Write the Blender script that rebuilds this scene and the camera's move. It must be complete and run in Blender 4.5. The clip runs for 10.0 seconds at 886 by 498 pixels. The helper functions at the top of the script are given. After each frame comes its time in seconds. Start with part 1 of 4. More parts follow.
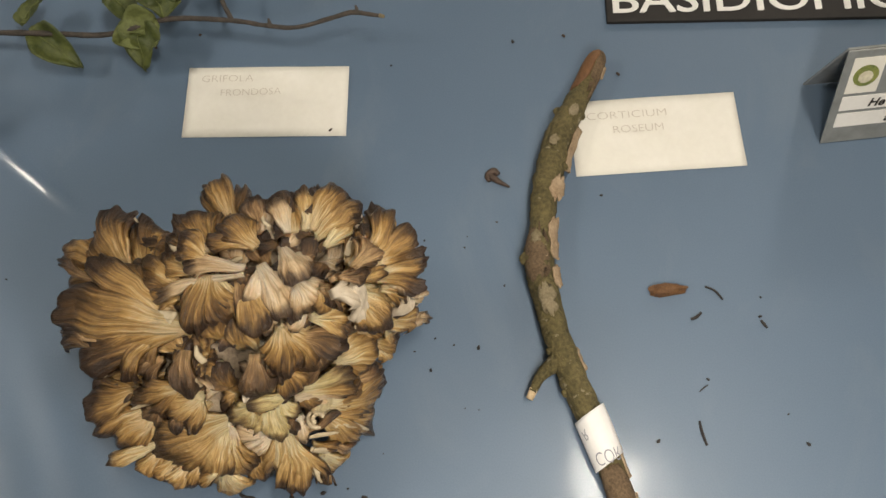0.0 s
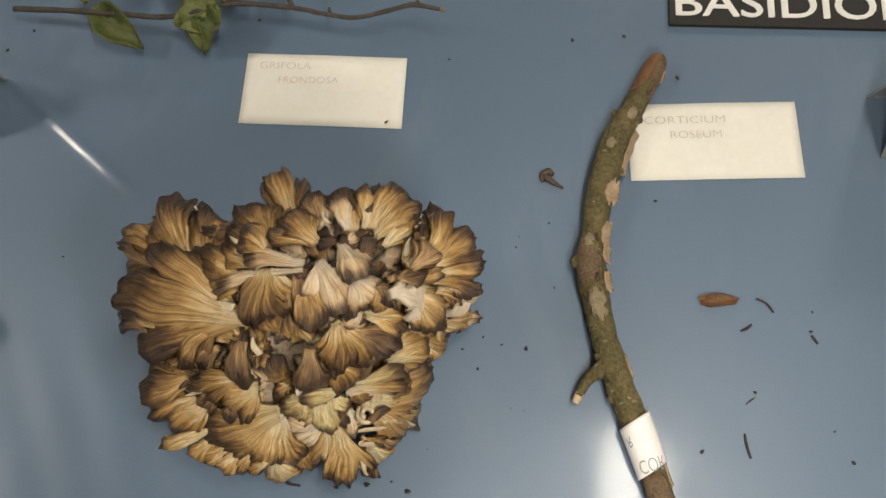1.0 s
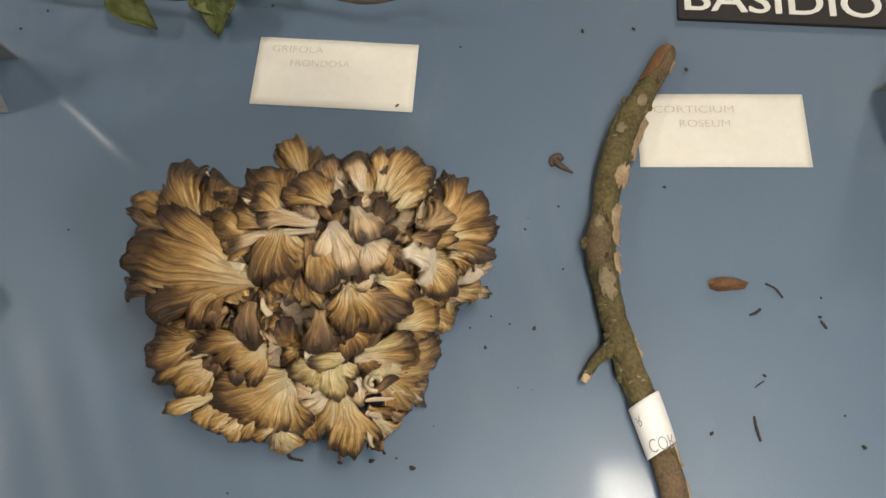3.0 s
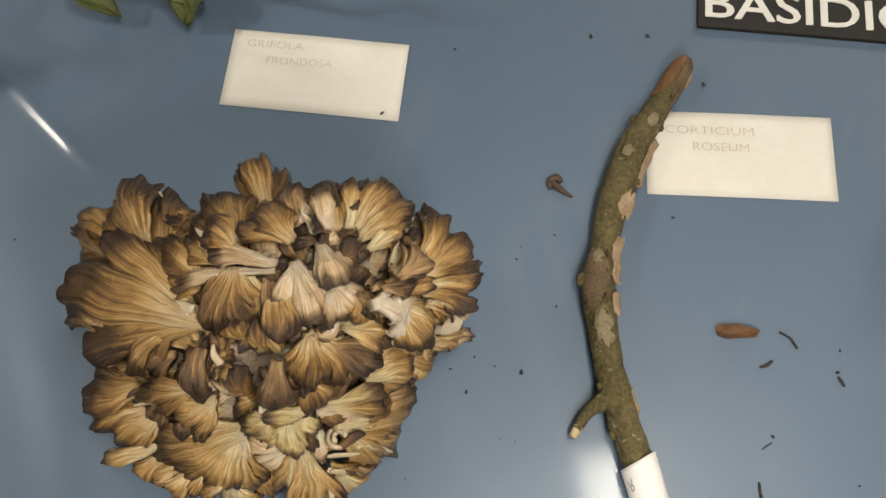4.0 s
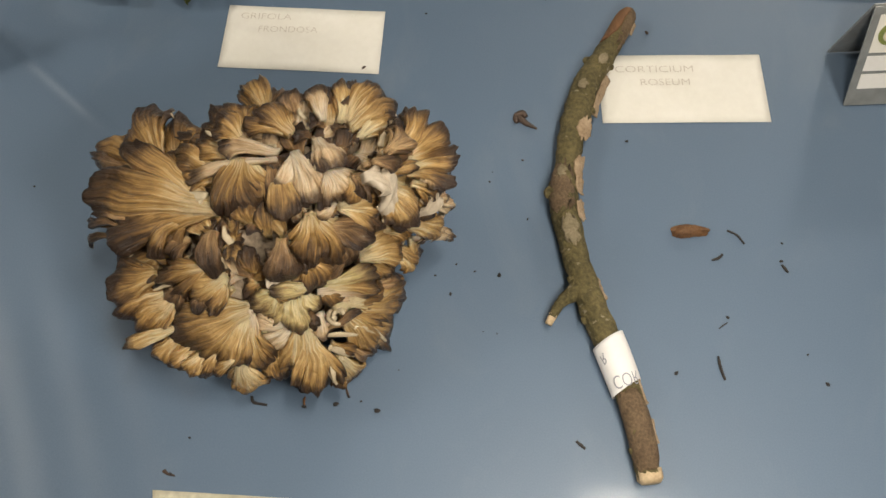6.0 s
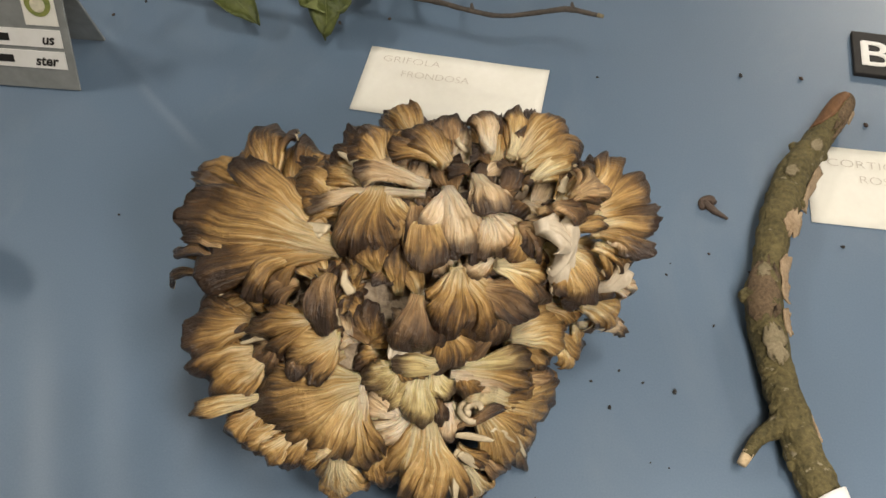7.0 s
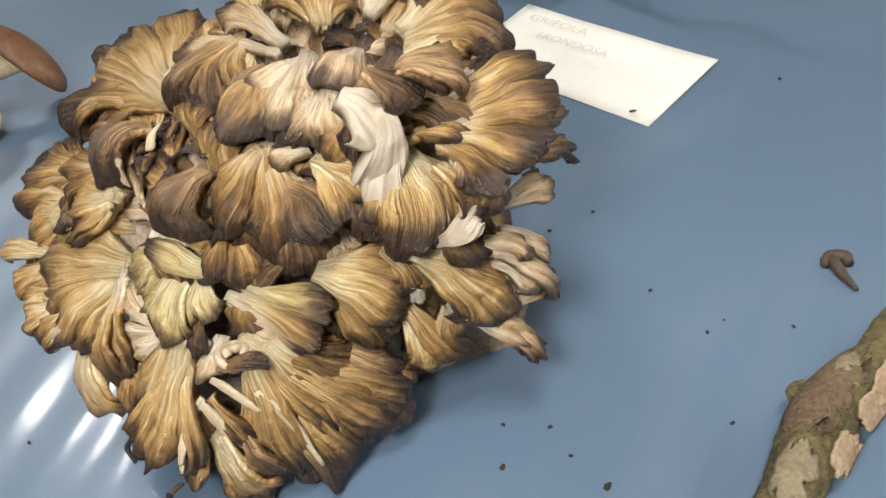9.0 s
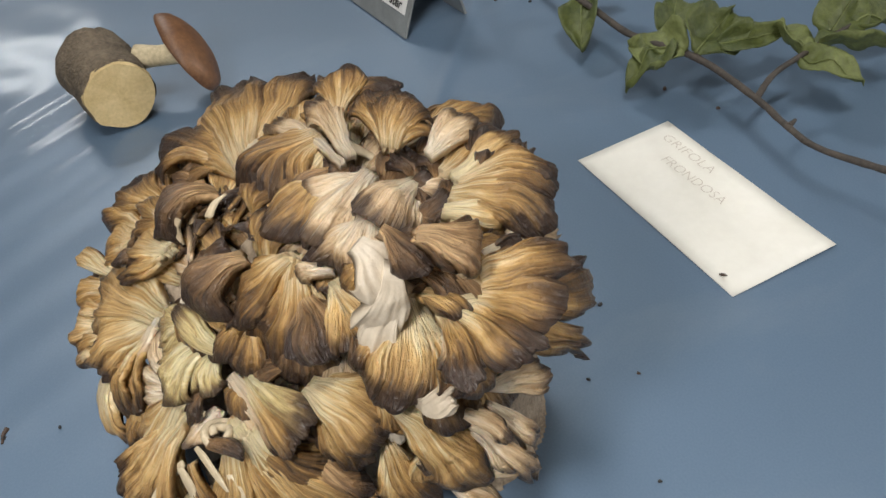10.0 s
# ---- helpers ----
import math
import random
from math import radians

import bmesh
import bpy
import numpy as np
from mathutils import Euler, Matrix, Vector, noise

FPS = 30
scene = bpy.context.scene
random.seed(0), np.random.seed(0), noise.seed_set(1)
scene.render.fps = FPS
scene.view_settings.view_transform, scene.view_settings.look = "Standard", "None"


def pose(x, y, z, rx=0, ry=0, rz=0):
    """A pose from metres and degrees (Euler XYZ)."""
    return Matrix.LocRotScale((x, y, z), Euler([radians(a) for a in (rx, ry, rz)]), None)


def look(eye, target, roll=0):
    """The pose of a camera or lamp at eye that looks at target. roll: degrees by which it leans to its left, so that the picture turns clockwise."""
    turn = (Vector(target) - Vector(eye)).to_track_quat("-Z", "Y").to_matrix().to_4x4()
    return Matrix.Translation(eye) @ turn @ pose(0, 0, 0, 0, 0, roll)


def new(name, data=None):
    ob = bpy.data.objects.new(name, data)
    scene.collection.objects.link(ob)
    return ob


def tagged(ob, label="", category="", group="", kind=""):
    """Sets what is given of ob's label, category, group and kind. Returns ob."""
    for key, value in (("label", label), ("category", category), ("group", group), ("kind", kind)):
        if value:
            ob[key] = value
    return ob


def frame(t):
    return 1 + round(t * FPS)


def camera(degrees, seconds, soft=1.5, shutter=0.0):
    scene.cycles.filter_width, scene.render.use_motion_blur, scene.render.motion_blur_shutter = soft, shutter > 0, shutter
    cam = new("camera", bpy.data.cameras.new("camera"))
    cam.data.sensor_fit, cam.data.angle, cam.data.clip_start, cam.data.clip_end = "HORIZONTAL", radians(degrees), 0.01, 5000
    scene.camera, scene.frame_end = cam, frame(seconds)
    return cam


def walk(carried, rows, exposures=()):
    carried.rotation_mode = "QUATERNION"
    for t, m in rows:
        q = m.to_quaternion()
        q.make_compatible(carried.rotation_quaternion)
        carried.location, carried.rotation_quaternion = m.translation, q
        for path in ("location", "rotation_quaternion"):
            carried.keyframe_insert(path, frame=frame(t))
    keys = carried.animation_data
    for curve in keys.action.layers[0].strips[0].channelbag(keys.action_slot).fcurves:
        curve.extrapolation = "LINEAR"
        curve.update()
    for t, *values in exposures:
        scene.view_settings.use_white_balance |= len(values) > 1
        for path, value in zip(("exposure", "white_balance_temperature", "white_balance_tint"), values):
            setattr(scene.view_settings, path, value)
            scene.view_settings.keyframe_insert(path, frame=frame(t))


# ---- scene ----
cam = camera(53.5, 10.0)
PATH = [
    (0, (0.236, -0.342, 1.381), (0.172, 0.377, -0.485), -5.1),
    (0.5, (0.202, -0.321, 1.385), (0.091, 0.341, -0.5), -6.7),
    (1, (0.215, -0.326, 1.39), (0.097, 0.334, -0.494), -7.1),
    (1.5, (0.213, -0.341, 1.389), (0.098, 0.33, -0.492), -6.8),
    (2, (0.209, -0.38, 1.378), (0.096, 0.343, -0.484), -5.3),
    (2.5, (0.204, -0.383, 1.383), (0.1, 0.369, -0.468), -4.0),
    (2.7, (0.204, -0.380, 1.381), (0.142, 0.076, 0.272), -3.8),
    (3.8, (0.198, -0.321, 1.332), (0.140, 0.106, 0.213), -1.9),
    (4, (0.211, -0.303, 1.329), (0.108, 0.37, -0.552), -2.3),
    (4.5, (0.214, -0.344, 1.34), (0.12, 0.35, -0.533), -3.2),
    (5, (0.218, -0.382, 1.356), (0.137, 0.319, -0.516), -5.8),
    (5.2, (0.224, -0.374, 1.361), (0.183, 0.048, 0.238), -5.8),
    (6.3, (0.221, -0.460, 1.325), (0.170, 0.087, 0.259), 0.0),
    (6.5, (0.226, -0.452, 1.307), (0.095, 0.465, -0.466), -1.6),
    (7, (0.166, -0.418, 1.207), (-0.101, 0.699, -0.43), -1.6),
    (7.5, (0.185, -0.423, 1.118), (-0.208, 0.77, -0.438), -1.6),
    (8, (0.207, -0.385, 1.054), (-0.352, 0.813, -0.447), -3.8),
    (8.5, (0.286, -0.38, 1.037), (-0.686, 0.642, -0.381), -12.8),
    (9, (0.352, -0.298, 1.034), (-0.836, 0.545, -0.337), -15.1),
    (9.5, (0.37, -0.252, 1.052), (-0.973, 0.378, -0.289), -12.7),
    (10, (0.356, -0.23, 1.066), (-1.039, 0.307, -0.263), -8.6),
]
EXPOSURES = ((0.0, 0.24, 6600, 10), (6.5, 0.3, 6600, 10), (7.0, 0.45, 6550, 10), (7.5, 0.65, 6500, 10), (8.0, 0.95, 6400, 10), (9.0, 0.85, 5950, 10), (9.5, 0.72, 5850, 10), (10.0, 0.58, 5850, 10))
walk(cam, [(t, look(eye, target, roll)) for t, eye, target, roll in PATH], EXPOSURES)

# ---- world and lights ----
TABLE = 0.75
world = bpy.data.worlds.new("world")
world.use_nodes = True
world.node_tree.nodes["Background"].inputs[0].default_value = (0.5, 0.52, 0.55, 1)
world.node_tree.nodes["Background"].inputs[1].default_value = 0.2
scene.world = world
# The last panel is an unseen fill, added to brighten the table's far side.
PANELS_AND_FILL = ((0.645, -0.27, 13, 0.18), (-1.85, 0.05, 22, 0.24), (-4.6, -0.5, 7, 0.32), (1.8, 3.6, 80, 0.32))
for px, py, watts, wide in PANELS_AND_FILL:
    area = bpy.data.lights.new("panel_and_fill_light", "AREA")
    area.shape, area.size, area.size_y = "RECTANGLE", wide, 0.6
    area.energy, area.color = watts, (1.0, 0.94, 0.83)
    new("panel_and_fill_light", area).matrix_world = pose(px, py, 2.685)
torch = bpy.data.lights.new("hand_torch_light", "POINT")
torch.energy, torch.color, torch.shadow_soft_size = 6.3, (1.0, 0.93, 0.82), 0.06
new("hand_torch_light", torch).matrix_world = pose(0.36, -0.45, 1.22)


# ---- materials ----
def material(name, rough=0.6, coat=0.0, metal=0.0):
    m = bpy.data.materials.new(name)
    m.use_nodes = True
    p = m.node_tree.nodes["Principled BSDF"]
    p.inputs["Roughness"].default_value = rough
    p.inputs["Coat Weight"].default_value = coat
    p.inputs["Coat Roughness"].default_value = 0.08
    p.inputs["Metallic"].default_value = metal
    return m, m.node_tree, p


def node(tree, kind, **sets):
    n = tree.nodes.new(kind)
    for key, value in sets.items():
        n.inputs[key].default_value = value
    return n


def ramp(tree, fac, stops):
    r = tree.nodes.new("ShaderNodeValToRGB")
    while len(r.color_ramp.elements) < len(stops):
        r.color_ramp.elements.new(0.5)
    for e, (at, c) in zip(r.color_ramp.elements, stops):
        e.position, e.color = at, (*c, 1)
    tree.links.new(fac, r.inputs[0])
    return r.outputs[0]


def mix(tree, fac, a, b, how="MIX"):
    x = tree.nodes.new("ShaderNodeMix")
    x.data_type, x.blend_type = "RGBA", how
    for sock, v in ((x.inputs[0], fac), (x.inputs[6], a), (x.inputs[7], b)):
        if isinstance(v, (int, float)):
            sock.default_value = v
        elif isinstance(v, tuple):
            sock.default_value = (*v, 1)
        else:
            tree.links.new(v, sock)
    return x.outputs[2]


def calc(tree, how, a, b):
    x = tree.nodes.new("ShaderNodeMath")
    x.operation = how
    for sock, v in ((x.inputs[0], a), (x.inputs[1], b)):
        if isinstance(v, (int, float)):
            sock.default_value = v
        else:
            tree.links.new(v, sock)
    return x.outputs[0]


def noise_of(tree, scale, detail=4.0, rough=0.55, stretch=None, coords="Object", distort=0.0):
    c = tree.nodes.new("ShaderNodeTexCoord")
    out = c.outputs[coords]
    if stretch:
        mp = tree.nodes.new("ShaderNodeMapping")
        mp.inputs["Scale"].default_value = stretch
        tree.links.new(out, mp.inputs[0])
        out = mp.outputs[0]
    n = node(tree, "ShaderNodeTexNoise", Scale=scale, Detail=detail, Roughness=rough, Distortion=distort)
    tree.links.new(out, n.inputs["Vector"])
    return n.outputs[0]


def relief(tree, p, height, strength, distance, coat=False):
    b = node(tree, "ShaderNodeBump", Strength=strength, Distance=distance)
    tree.links.new(height, b.inputs["Height"])
    tree.links.new(b.outputs[0], p.inputs["Normal"])
    if coat:
        tree.links.new(b.outputs[0], p.inputs["Coat Normal"])


def two_tone(name, a, b, scale, rough=0.7, bump=0.3, dist=0.001, spot=None, coat=0.0, stretch=None, grain=0.35):
    """Two colours in patches with a finer grain over them."""
    m, t, p = material(name, rough, coat)
    big = noise_of(t, scale, 5, 0.6, stretch)
    fine = noise_of(t, scale * 7, 3, 0.6, stretch)
    col = ramp(t, big, ((0.35, a), (0.65, b)))
    col = mix(t, grain, col, ramp(t, fine, ((0.3, tuple(x * 0.55 for x in a)), (0.7, tuple(min(1, x * 1.3) for x in b)))))
    if spot:
        col = mix(t, ramp(t, noise_of(t, scale * 2.3, 3, 0.7), ((spot[1], (0, 0, 0)), (spot[1] + 0.04, (1, 1, 1)))), col, spot[0])
    t.links.new(col, p.inputs["Base Color"])
    relief(t, p, fine, bump, dist)
    return m


def frond_material(name, cream, tan, brown, dark, shift=0.0):
    """A maitake frond: pale at its foot, brown towards a narrow dark rim, streaked along its length, with a paler bloom in patches."""
    m, t, p = material(name, 0.35)
    uv = t.nodes.new("ShaderNodeUVMap")
    uv.uv_map = "UVMap"
    sep = t.nodes.new("ShaderNodeSeparateXYZ")
    t.links.new(uv.outputs[0], sep.inputs[0])
    info = t.nodes.new("ShaderNodeObjectInfo")
    off = calc(t, "MULTIPLY", info.outputs["Random"], 37.0)

    def along(across, length, detail, distort):
        comb = t.nodes.new("ShaderNodeCombineXYZ")
        t.links.new(calc(t, "MULTIPLY", sep.outputs[0], across), comb.inputs[0])
        t.links.new(calc(t, "MULTIPLY", sep.outputs[1], length), comb.inputs[1])
        t.links.new(off, comb.inputs[2])
        n = node(t, "ShaderNodeTexNoise", Scale=1.0, Detail=detail, Roughness=0.6, Distortion=distort)
        t.links.new(comb.outputs[0], n.inputs["Vector"])
        return n.outputs[0]

    streak = along(12.0, 1.3, 5.0, 0.5)
    fine = along(38.0, 3.0, 3.0, 0.2)
    patch = noise_of(t, 55, 4, 0.6)
    way = calc(t, "ADD", sep.outputs[1], calc(t, "MULTIPLY", calc(t, "SUBTRACT", streak, 0.5), 1.6))
    way = calc(t, "ADD", way, calc(t, "MULTIPLY", calc(t, "SUBTRACT", patch, 0.5), 0.55))
    way = calc(t, "ADD", way, calc(t, "MULTIPLY", calc(t, "SUBTRACT", info.outputs["Random"], 0.5), 0.30))
    way = calc(t, "ADD", way, shift)
    col = ramp(t, way, ((0.08, cream), (0.38, tan), (0.70, brown), (1.0, dark)))
    col = mix(t, ramp(t, fine, ((0.48, (0, 0, 0)), (0.72, (0.55, 0.55, 0.55)))), col, tuple(x * 0.55 for x in brown), "MIX")
    bloom = ramp(t, noise_of(t, 170, 3, 0.7), ((0.60, (0, 0, 0)), (0.76, (0.4, 0.4, 0.4))))
    col = mix(t, calc(t, "MULTIPLY", bloom, ramp(t, sep.outputs[1], ((0.35, (0, 0, 0)), (0.9, (1, 1, 1))))), col, (0.34, 0.26, 0.19))
    rim = ramp(t, calc(t, "ADD", sep.outputs[1], calc(t, "MULTIPLY", calc(t, "SUBTRACT", patch, 0.5), 0.35)), ((0.76, (0, 0, 0)), (0.94, (1, 1, 1))))
    col = mix(t, calc(t, "MULTIPLY", rim, 0.85), col, dark)
    t.links.new(col, p.inputs["Base Color"])
    p.inputs["Subsurface Weight"].default_value = 0.12
    p.inputs["Subsurface Radius"].default_value = (0.004, 0.0025, 0.0012)
    relief(t, p, calc(t, "ADD", calc(t, "ADD", streak, calc(t, "MULTIPLY", fine, 0.5)), calc(t, "MULTIPLY", noise_of(t, 210, 4, 0.6), 0.7)), 0.95, 0.0036)
    return m


CREAM, TAN, BROWN, DARK = (0.840, 0.657, 0.387), (0.539, 0.327, 0.115), (0.213, 0.117, 0.041), (0.041, 0.024, 0.016)
M_FROND = frond_material("frond_skin", CREAM, TAN, BROWN, DARK, 0.03)
M_FROND_PALE = frond_material("frond_skin_pale", (0.840, 0.713, 0.537), (0.712, 0.539, 0.341), (0.464, 0.304, 0.158), DARK, -0.16)
M_FROND_DARK = frond_material("frond_skin_dark", (0.660, 0.438, 0.228), (0.292, 0.173, 0.081), (0.130, 0.076, 0.039), (0.037, 0.023, 0.017), 0.06)
M_FROND_YELLOW = frond_material("frond_skin_yellow", (0.80, 0.69, 0.42), (0.64, 0.50, 0.23), (0.30, 0.20, 0.085), DARK, -0.16)
M_FROND_GOLD = frond_material("frond_skin_golden", (0.840, 0.703, 0.431), (0.628, 0.412, 0.168), (0.337, 0.195, 0.068), DARK, -0.05)
M_FLESH = two_tone("white_flesh", (0.48, 0.395, 0.29), (0.66, 0.575, 0.455), 45, 0.42, 0.35, 0.0012, grain=0.15)
M_STRIP = two_tone("pale_strip", (0.48, 0.38, 0.24), (0.68, 0.58, 0.41), 60, 0.55, 0.25, 0.0006, grain=0.15)
M_PORES = two_tone("frond_underside", (0.40, 0.30, 0.18), (0.62, 0.52, 0.36), 60, 0.6, 0.25, 0.0006)
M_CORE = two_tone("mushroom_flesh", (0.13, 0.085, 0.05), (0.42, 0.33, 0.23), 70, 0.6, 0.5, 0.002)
M_BARK = two_tone("stick_bark", (0.050, 0.043, 0.014), (0.165, 0.130, 0.052), 48, 0.85, 1.0, 0.0026, spot=((0.26, 0.22, 0.14), 0.64), grain=0.5)
M_BARK_BROWN = two_tone("bare_bark", (0.085, 0.052, 0.027), (0.18, 0.12, 0.066), 70, 0.8, 0.9, 0.0020, grain=0.5)
M_FLAKE = two_tone("peeled_flake", (0.25, 0.165, 0.09), (0.46, 0.34, 0.22), 90, 0.75, 0.4, 0.0006)
M_LICHEN = two_tone("lichen_patch", (0.15, 0.12, 0.06), (0.29, 0.235, 0.15), 90, 0.9, 0.6, 0.0008)
M_REDWOOD = two_tone("weathered_wood", (0.09, 0.036, 0.014), (0.22, 0.11, 0.045), 60, 0.7, 0.6, 0.001, stretch=(1, 0.3, 1))
M_WOOD_CUT = two_tone("cut_wood", (0.42, 0.30, 0.17), (0.60, 0.46, 0.29), 70, 0.8, 0.4, 0.0007)
M_PAPER = two_tone("card_paper", (0.77, 0.74, 0.66), (0.81, 0.78, 0.71), 25, 0.75, 0.08, 0.0004, grain=0.05)
M_BAND = two_tone("band_paper", (0.80, 0.78, 0.76), (0.85, 0.83, 0.81), 40, 0.7, 0.1, 0.0004, grain=0.05)
M_PENCIL = two_tone("pencil", (0.46, 0.40, 0.34), (0.60, 0.54, 0.46), 700, 0.8, 0.0, 0.0001)
M_INK = two_tone("pen_ink", (0.22, 0.22, 0.26), (0.36, 0.36, 0.40), 500, 0.7, 0.0, 0.0001)
M_SIGN = two_tone("sign_black", (0.009, 0.007, 0.006), (0.016, 0.013, 0.011), 30, 0.7, 0.1, 0.0004)
M_LETTER = two_tone("sign_white", (0.78, 0.76, 0.72), (0.84, 0.82, 0.79), 40, 0.5, 0.05, 0.0003, grain=0.05)
M_LEAF = two_tone("leaf_green", (0.034, 0.050, 0.011), (0.105, 0.122, 0.028), 40, 0.6, 0.6, 0.0015)
M_LEAF_UNDER = two_tone("leaf_pale_green", (0.095, 0.115, 0.030), (0.165, 0.185, 0.058), 40, 0.65, 0.6, 0.0015)
M_TWIG = two_tone("twig_bark", (0.035, 0.030, 0.026), (0.085, 0.068, 0.054), 60, 0.8, 0.6, 0.0008)
M_CHIP = two_tone("bark_chip", (0.085, 0.038, 0.015), (0.20, 0.095, 0.034), 80, 0.7, 0.6, 0.001)
M_DEBRIS = two_tone("dark_debris", (0.012, 0.011, 0.012), (0.05, 0.042, 0.036), 300, 0.8, 0.5, 0.0004)
M_DEBRIS_BROWN = two_tone("brown_debris", (0.035, 0.022, 0.016), (0.10, 0.062, 0.042), 200, 0.6, 0.5, 0.0004)
M_LOG = two_tone("log_bark", (0.075, 0.056, 0.036), (0.20, 0.155, 0.105), 45, 0.9, 1.0, 0.003)
M_LOG_FACE = two_tone("log_face", (0.52, 0.38, 0.17), (0.66, 0.51, 0.26), 60, 0.8, 0.6, 0.0015, grain=0.2)
M_CAP = two_tone("brown_cap", (0.085, 0.036, 0.015), (0.19, 0.090, 0.038), 60, 0.5, 0.3, 0.001)
M_STEM = two_tone("pale_stem", (0.50, 0.40, 0.24), (0.66, 0.56, 0.36), 60, 0.7, 0.3, 0.0008)
M_ACRYLIC = two_tone("grey_acrylic", (0.21, 0.22, 0.215), (0.26, 0.27, 0.265), 8, 0.25, 0.03, 0.0005, coat=0.5)
M_TAPE = two_tone("masking_tape", (0.60, 0.55, 0.40), (0.70, 0.65, 0.50), 35, 0.7, 0.25, 0.0006)
M_LOGO = two_tone("logo_green", (0.10, 0.15, 0.04), (0.30, 0.31, 0.08), 160, 0.6, 0.0, 0.0001)
M_WALL = two_tone("painted_wall", (0.58, 0.56, 0.52), (0.63, 0.61, 0.57), 1.4, 0.85, 0.1, 0.002)
M_CEIL = two_tone("ceiling_paint", (0.62, 0.61, 0.58), (0.68, 0.67, 0.64), 1.2, 0.9, 0.1, 0.002)
M_FLOOR = two_tone("floor_lino", (0.16, 0.14, 0.12), (0.24, 0.21, 0.18), 2.0, 0.5, 0.1, 0.001)
M_RIM = two_tone("table_edge_paint", (0.62, 0.58, 0.48), (0.72, 0.68, 0.58), 14, 0.5, 0.1, 0.0006)
M_GLASS_EDGE = two_tone("green_edge", (0.012, 0.06, 0.035), (0.03, 0.10, 0.06), 12, 0.2, 0.0, 0.0001, coat=0.6)
M_LEG = two_tone("table_leg_wood", (0.20, 0.13, 0.07), (0.30, 0.20, 0.11), 20, 0.6, 0.3, 0.001)


def blue_sheet_material():
    m, t, p = material("blue_sheet", 0.42, 0.40)
    p.inputs["Coat Roughness"].default_value = 0.11
    wide = noise_of(t, 3.0, 3, 0.5)
    grain = noise_of(t, 900, 2, 0.6)
    col = ramp(t, wide, ((0.3, (0.100, 0.150, 0.222)), (0.7, (0.118, 0.172, 0.250))))
    col = mix(t, 0.15, col, ramp(t, grain, ((0.3, (0.07, 0.11, 0.16)), (0.7, (0.16, 0.21, 0.27)))))
    smear = noise_of(t, 11, 5, 0.65, (1, 0.5, 1), distort=0.6)
    col = mix(t, ramp(t, smear, ((0.55, (0, 0, 0)), (0.85, (0.25, 0.25, 0.25)))), col, (0.26, 0.30, 0.34))
    t.links.new(col, p.inputs["Base Color"])
    relief(t, p, noise_of(t, 9, 2, 0.4, (1, 0.6, 1)), 0.22, 0.008, coat=True)
    return m


M_BLUE = blue_sheet_material()


def lamp_material():
    m = bpy.data.materials.new("lamp_diffuser")
    m.use_nodes = True
    p = m.node_tree.nodes["Principled BSDF"]
    p.inputs["Base Color"].default_value = (0.8, 0.8, 0.78, 1)
    p.inputs["Emission Color"].default_value = (1.0, 0.91, 0.78, 1)
    p.inputs["Emission Strength"].default_value = 1.0
    return m


M_LAMP = lamp_material()


# ---- building helpers ----
def mesh_of(name, verts, faces, mats, smooth=True):
    me = bpy.data.meshes.new(name)
    me.from_pydata([tuple(v) for v in verts], [], faces)
    for m in mats if isinstance(mats, (list, tuple)) else [mats]:
        me.materials.append(m)
    if smooth:
        me.polygons.foreach_set("use_smooth", [True] * len(me.polygons))
    me.update()
    return me


def part(name, data, mat, parent, label=""):
    """Links a bmesh, or a finished mesh, as one mesh object under a thing or a part."""
    if isinstance(data, bmesh.types.BMesh):
        me = bpy.data.meshes.new(name)
        bmesh.ops.recalc_face_normals(data, faces=data.faces)
        data.to_mesh(me)
        data.free()
        me.materials.append(mat)
    else:
        me = data
    ob = new(name, me)
    ob.parent = parent
    if label:
        ob["label"] = label
    return ob


def thing(name, at, label, category, group="", turn=0.0):
    e = new(name)
    e.empty_display_size = 0.02
    e.matrix_world = pose(*at, 0, 0, turn)
    return tagged(e, label, category, group)


def box_bm(x0, y0, z0, x1, y1, z1, bevel=0.0, segs=2):
    bm = bmesh.new()
    bmesh.ops.create_cube(bm, size=1)
    bmesh.ops.transform(bm, verts=bm.verts, matrix=Matrix.Translation(((x0 + x1) / 2, (y0 + y1) / 2, (z0 + z1) / 2)) @ Matrix.Diagonal((x1 - x0, y1 - y0, z1 - z0, 1)))
    if bevel:
        bmesh.ops.bevel(bm, geom=bm.edges[:], offset=bevel, segments=segs, affect="EDGES", profile=0.5)
    return bm


def structure(name, bm, mat, label, category):
    me = bpy.data.meshes.new(name)
    bmesh.ops.recalc_face_normals(bm, faces=bm.faces)
    bm.to_mesh(me)
    bm.free()
    me.materials.append(mat)
    return tagged(new(name, me), label, category, kind="structure")


def smooth_line(pts, n):
    """Catmull-Rom through rows of numbers, n steps to each span."""
    p = np.array(pts, float)
    p = np.vstack([2 * p[0] - p[1], p, 2 * p[-1] - p[-2]])
    out = []
    for i in range(1, len(p) - 2):
        for s in np.linspace(0, 1, n, endpoint=False):
            a, b, c, d = p[i - 1], p[i], p[i + 1], p[i + 2]
            out.append(0.5 * (2 * b + (c - a) * s + (2 * a - 5 * b + 4 * c - d) * s ** 2 + (3 * b - a - 3 * c + d) * s ** 3))
    out.append(p[-2])
    return np.array(out)


def frames_along(line):
    tang = np.gradient(line[:, :3], axis=0)
    tang /= np.linalg.norm(tang, axis=1)[:, None]
    side = np.cross(tang, (0, 0, 1.0))
    side /= np.linalg.norm(side, axis=1)[:, None]
    return tang, side, np.cross(side, tang)


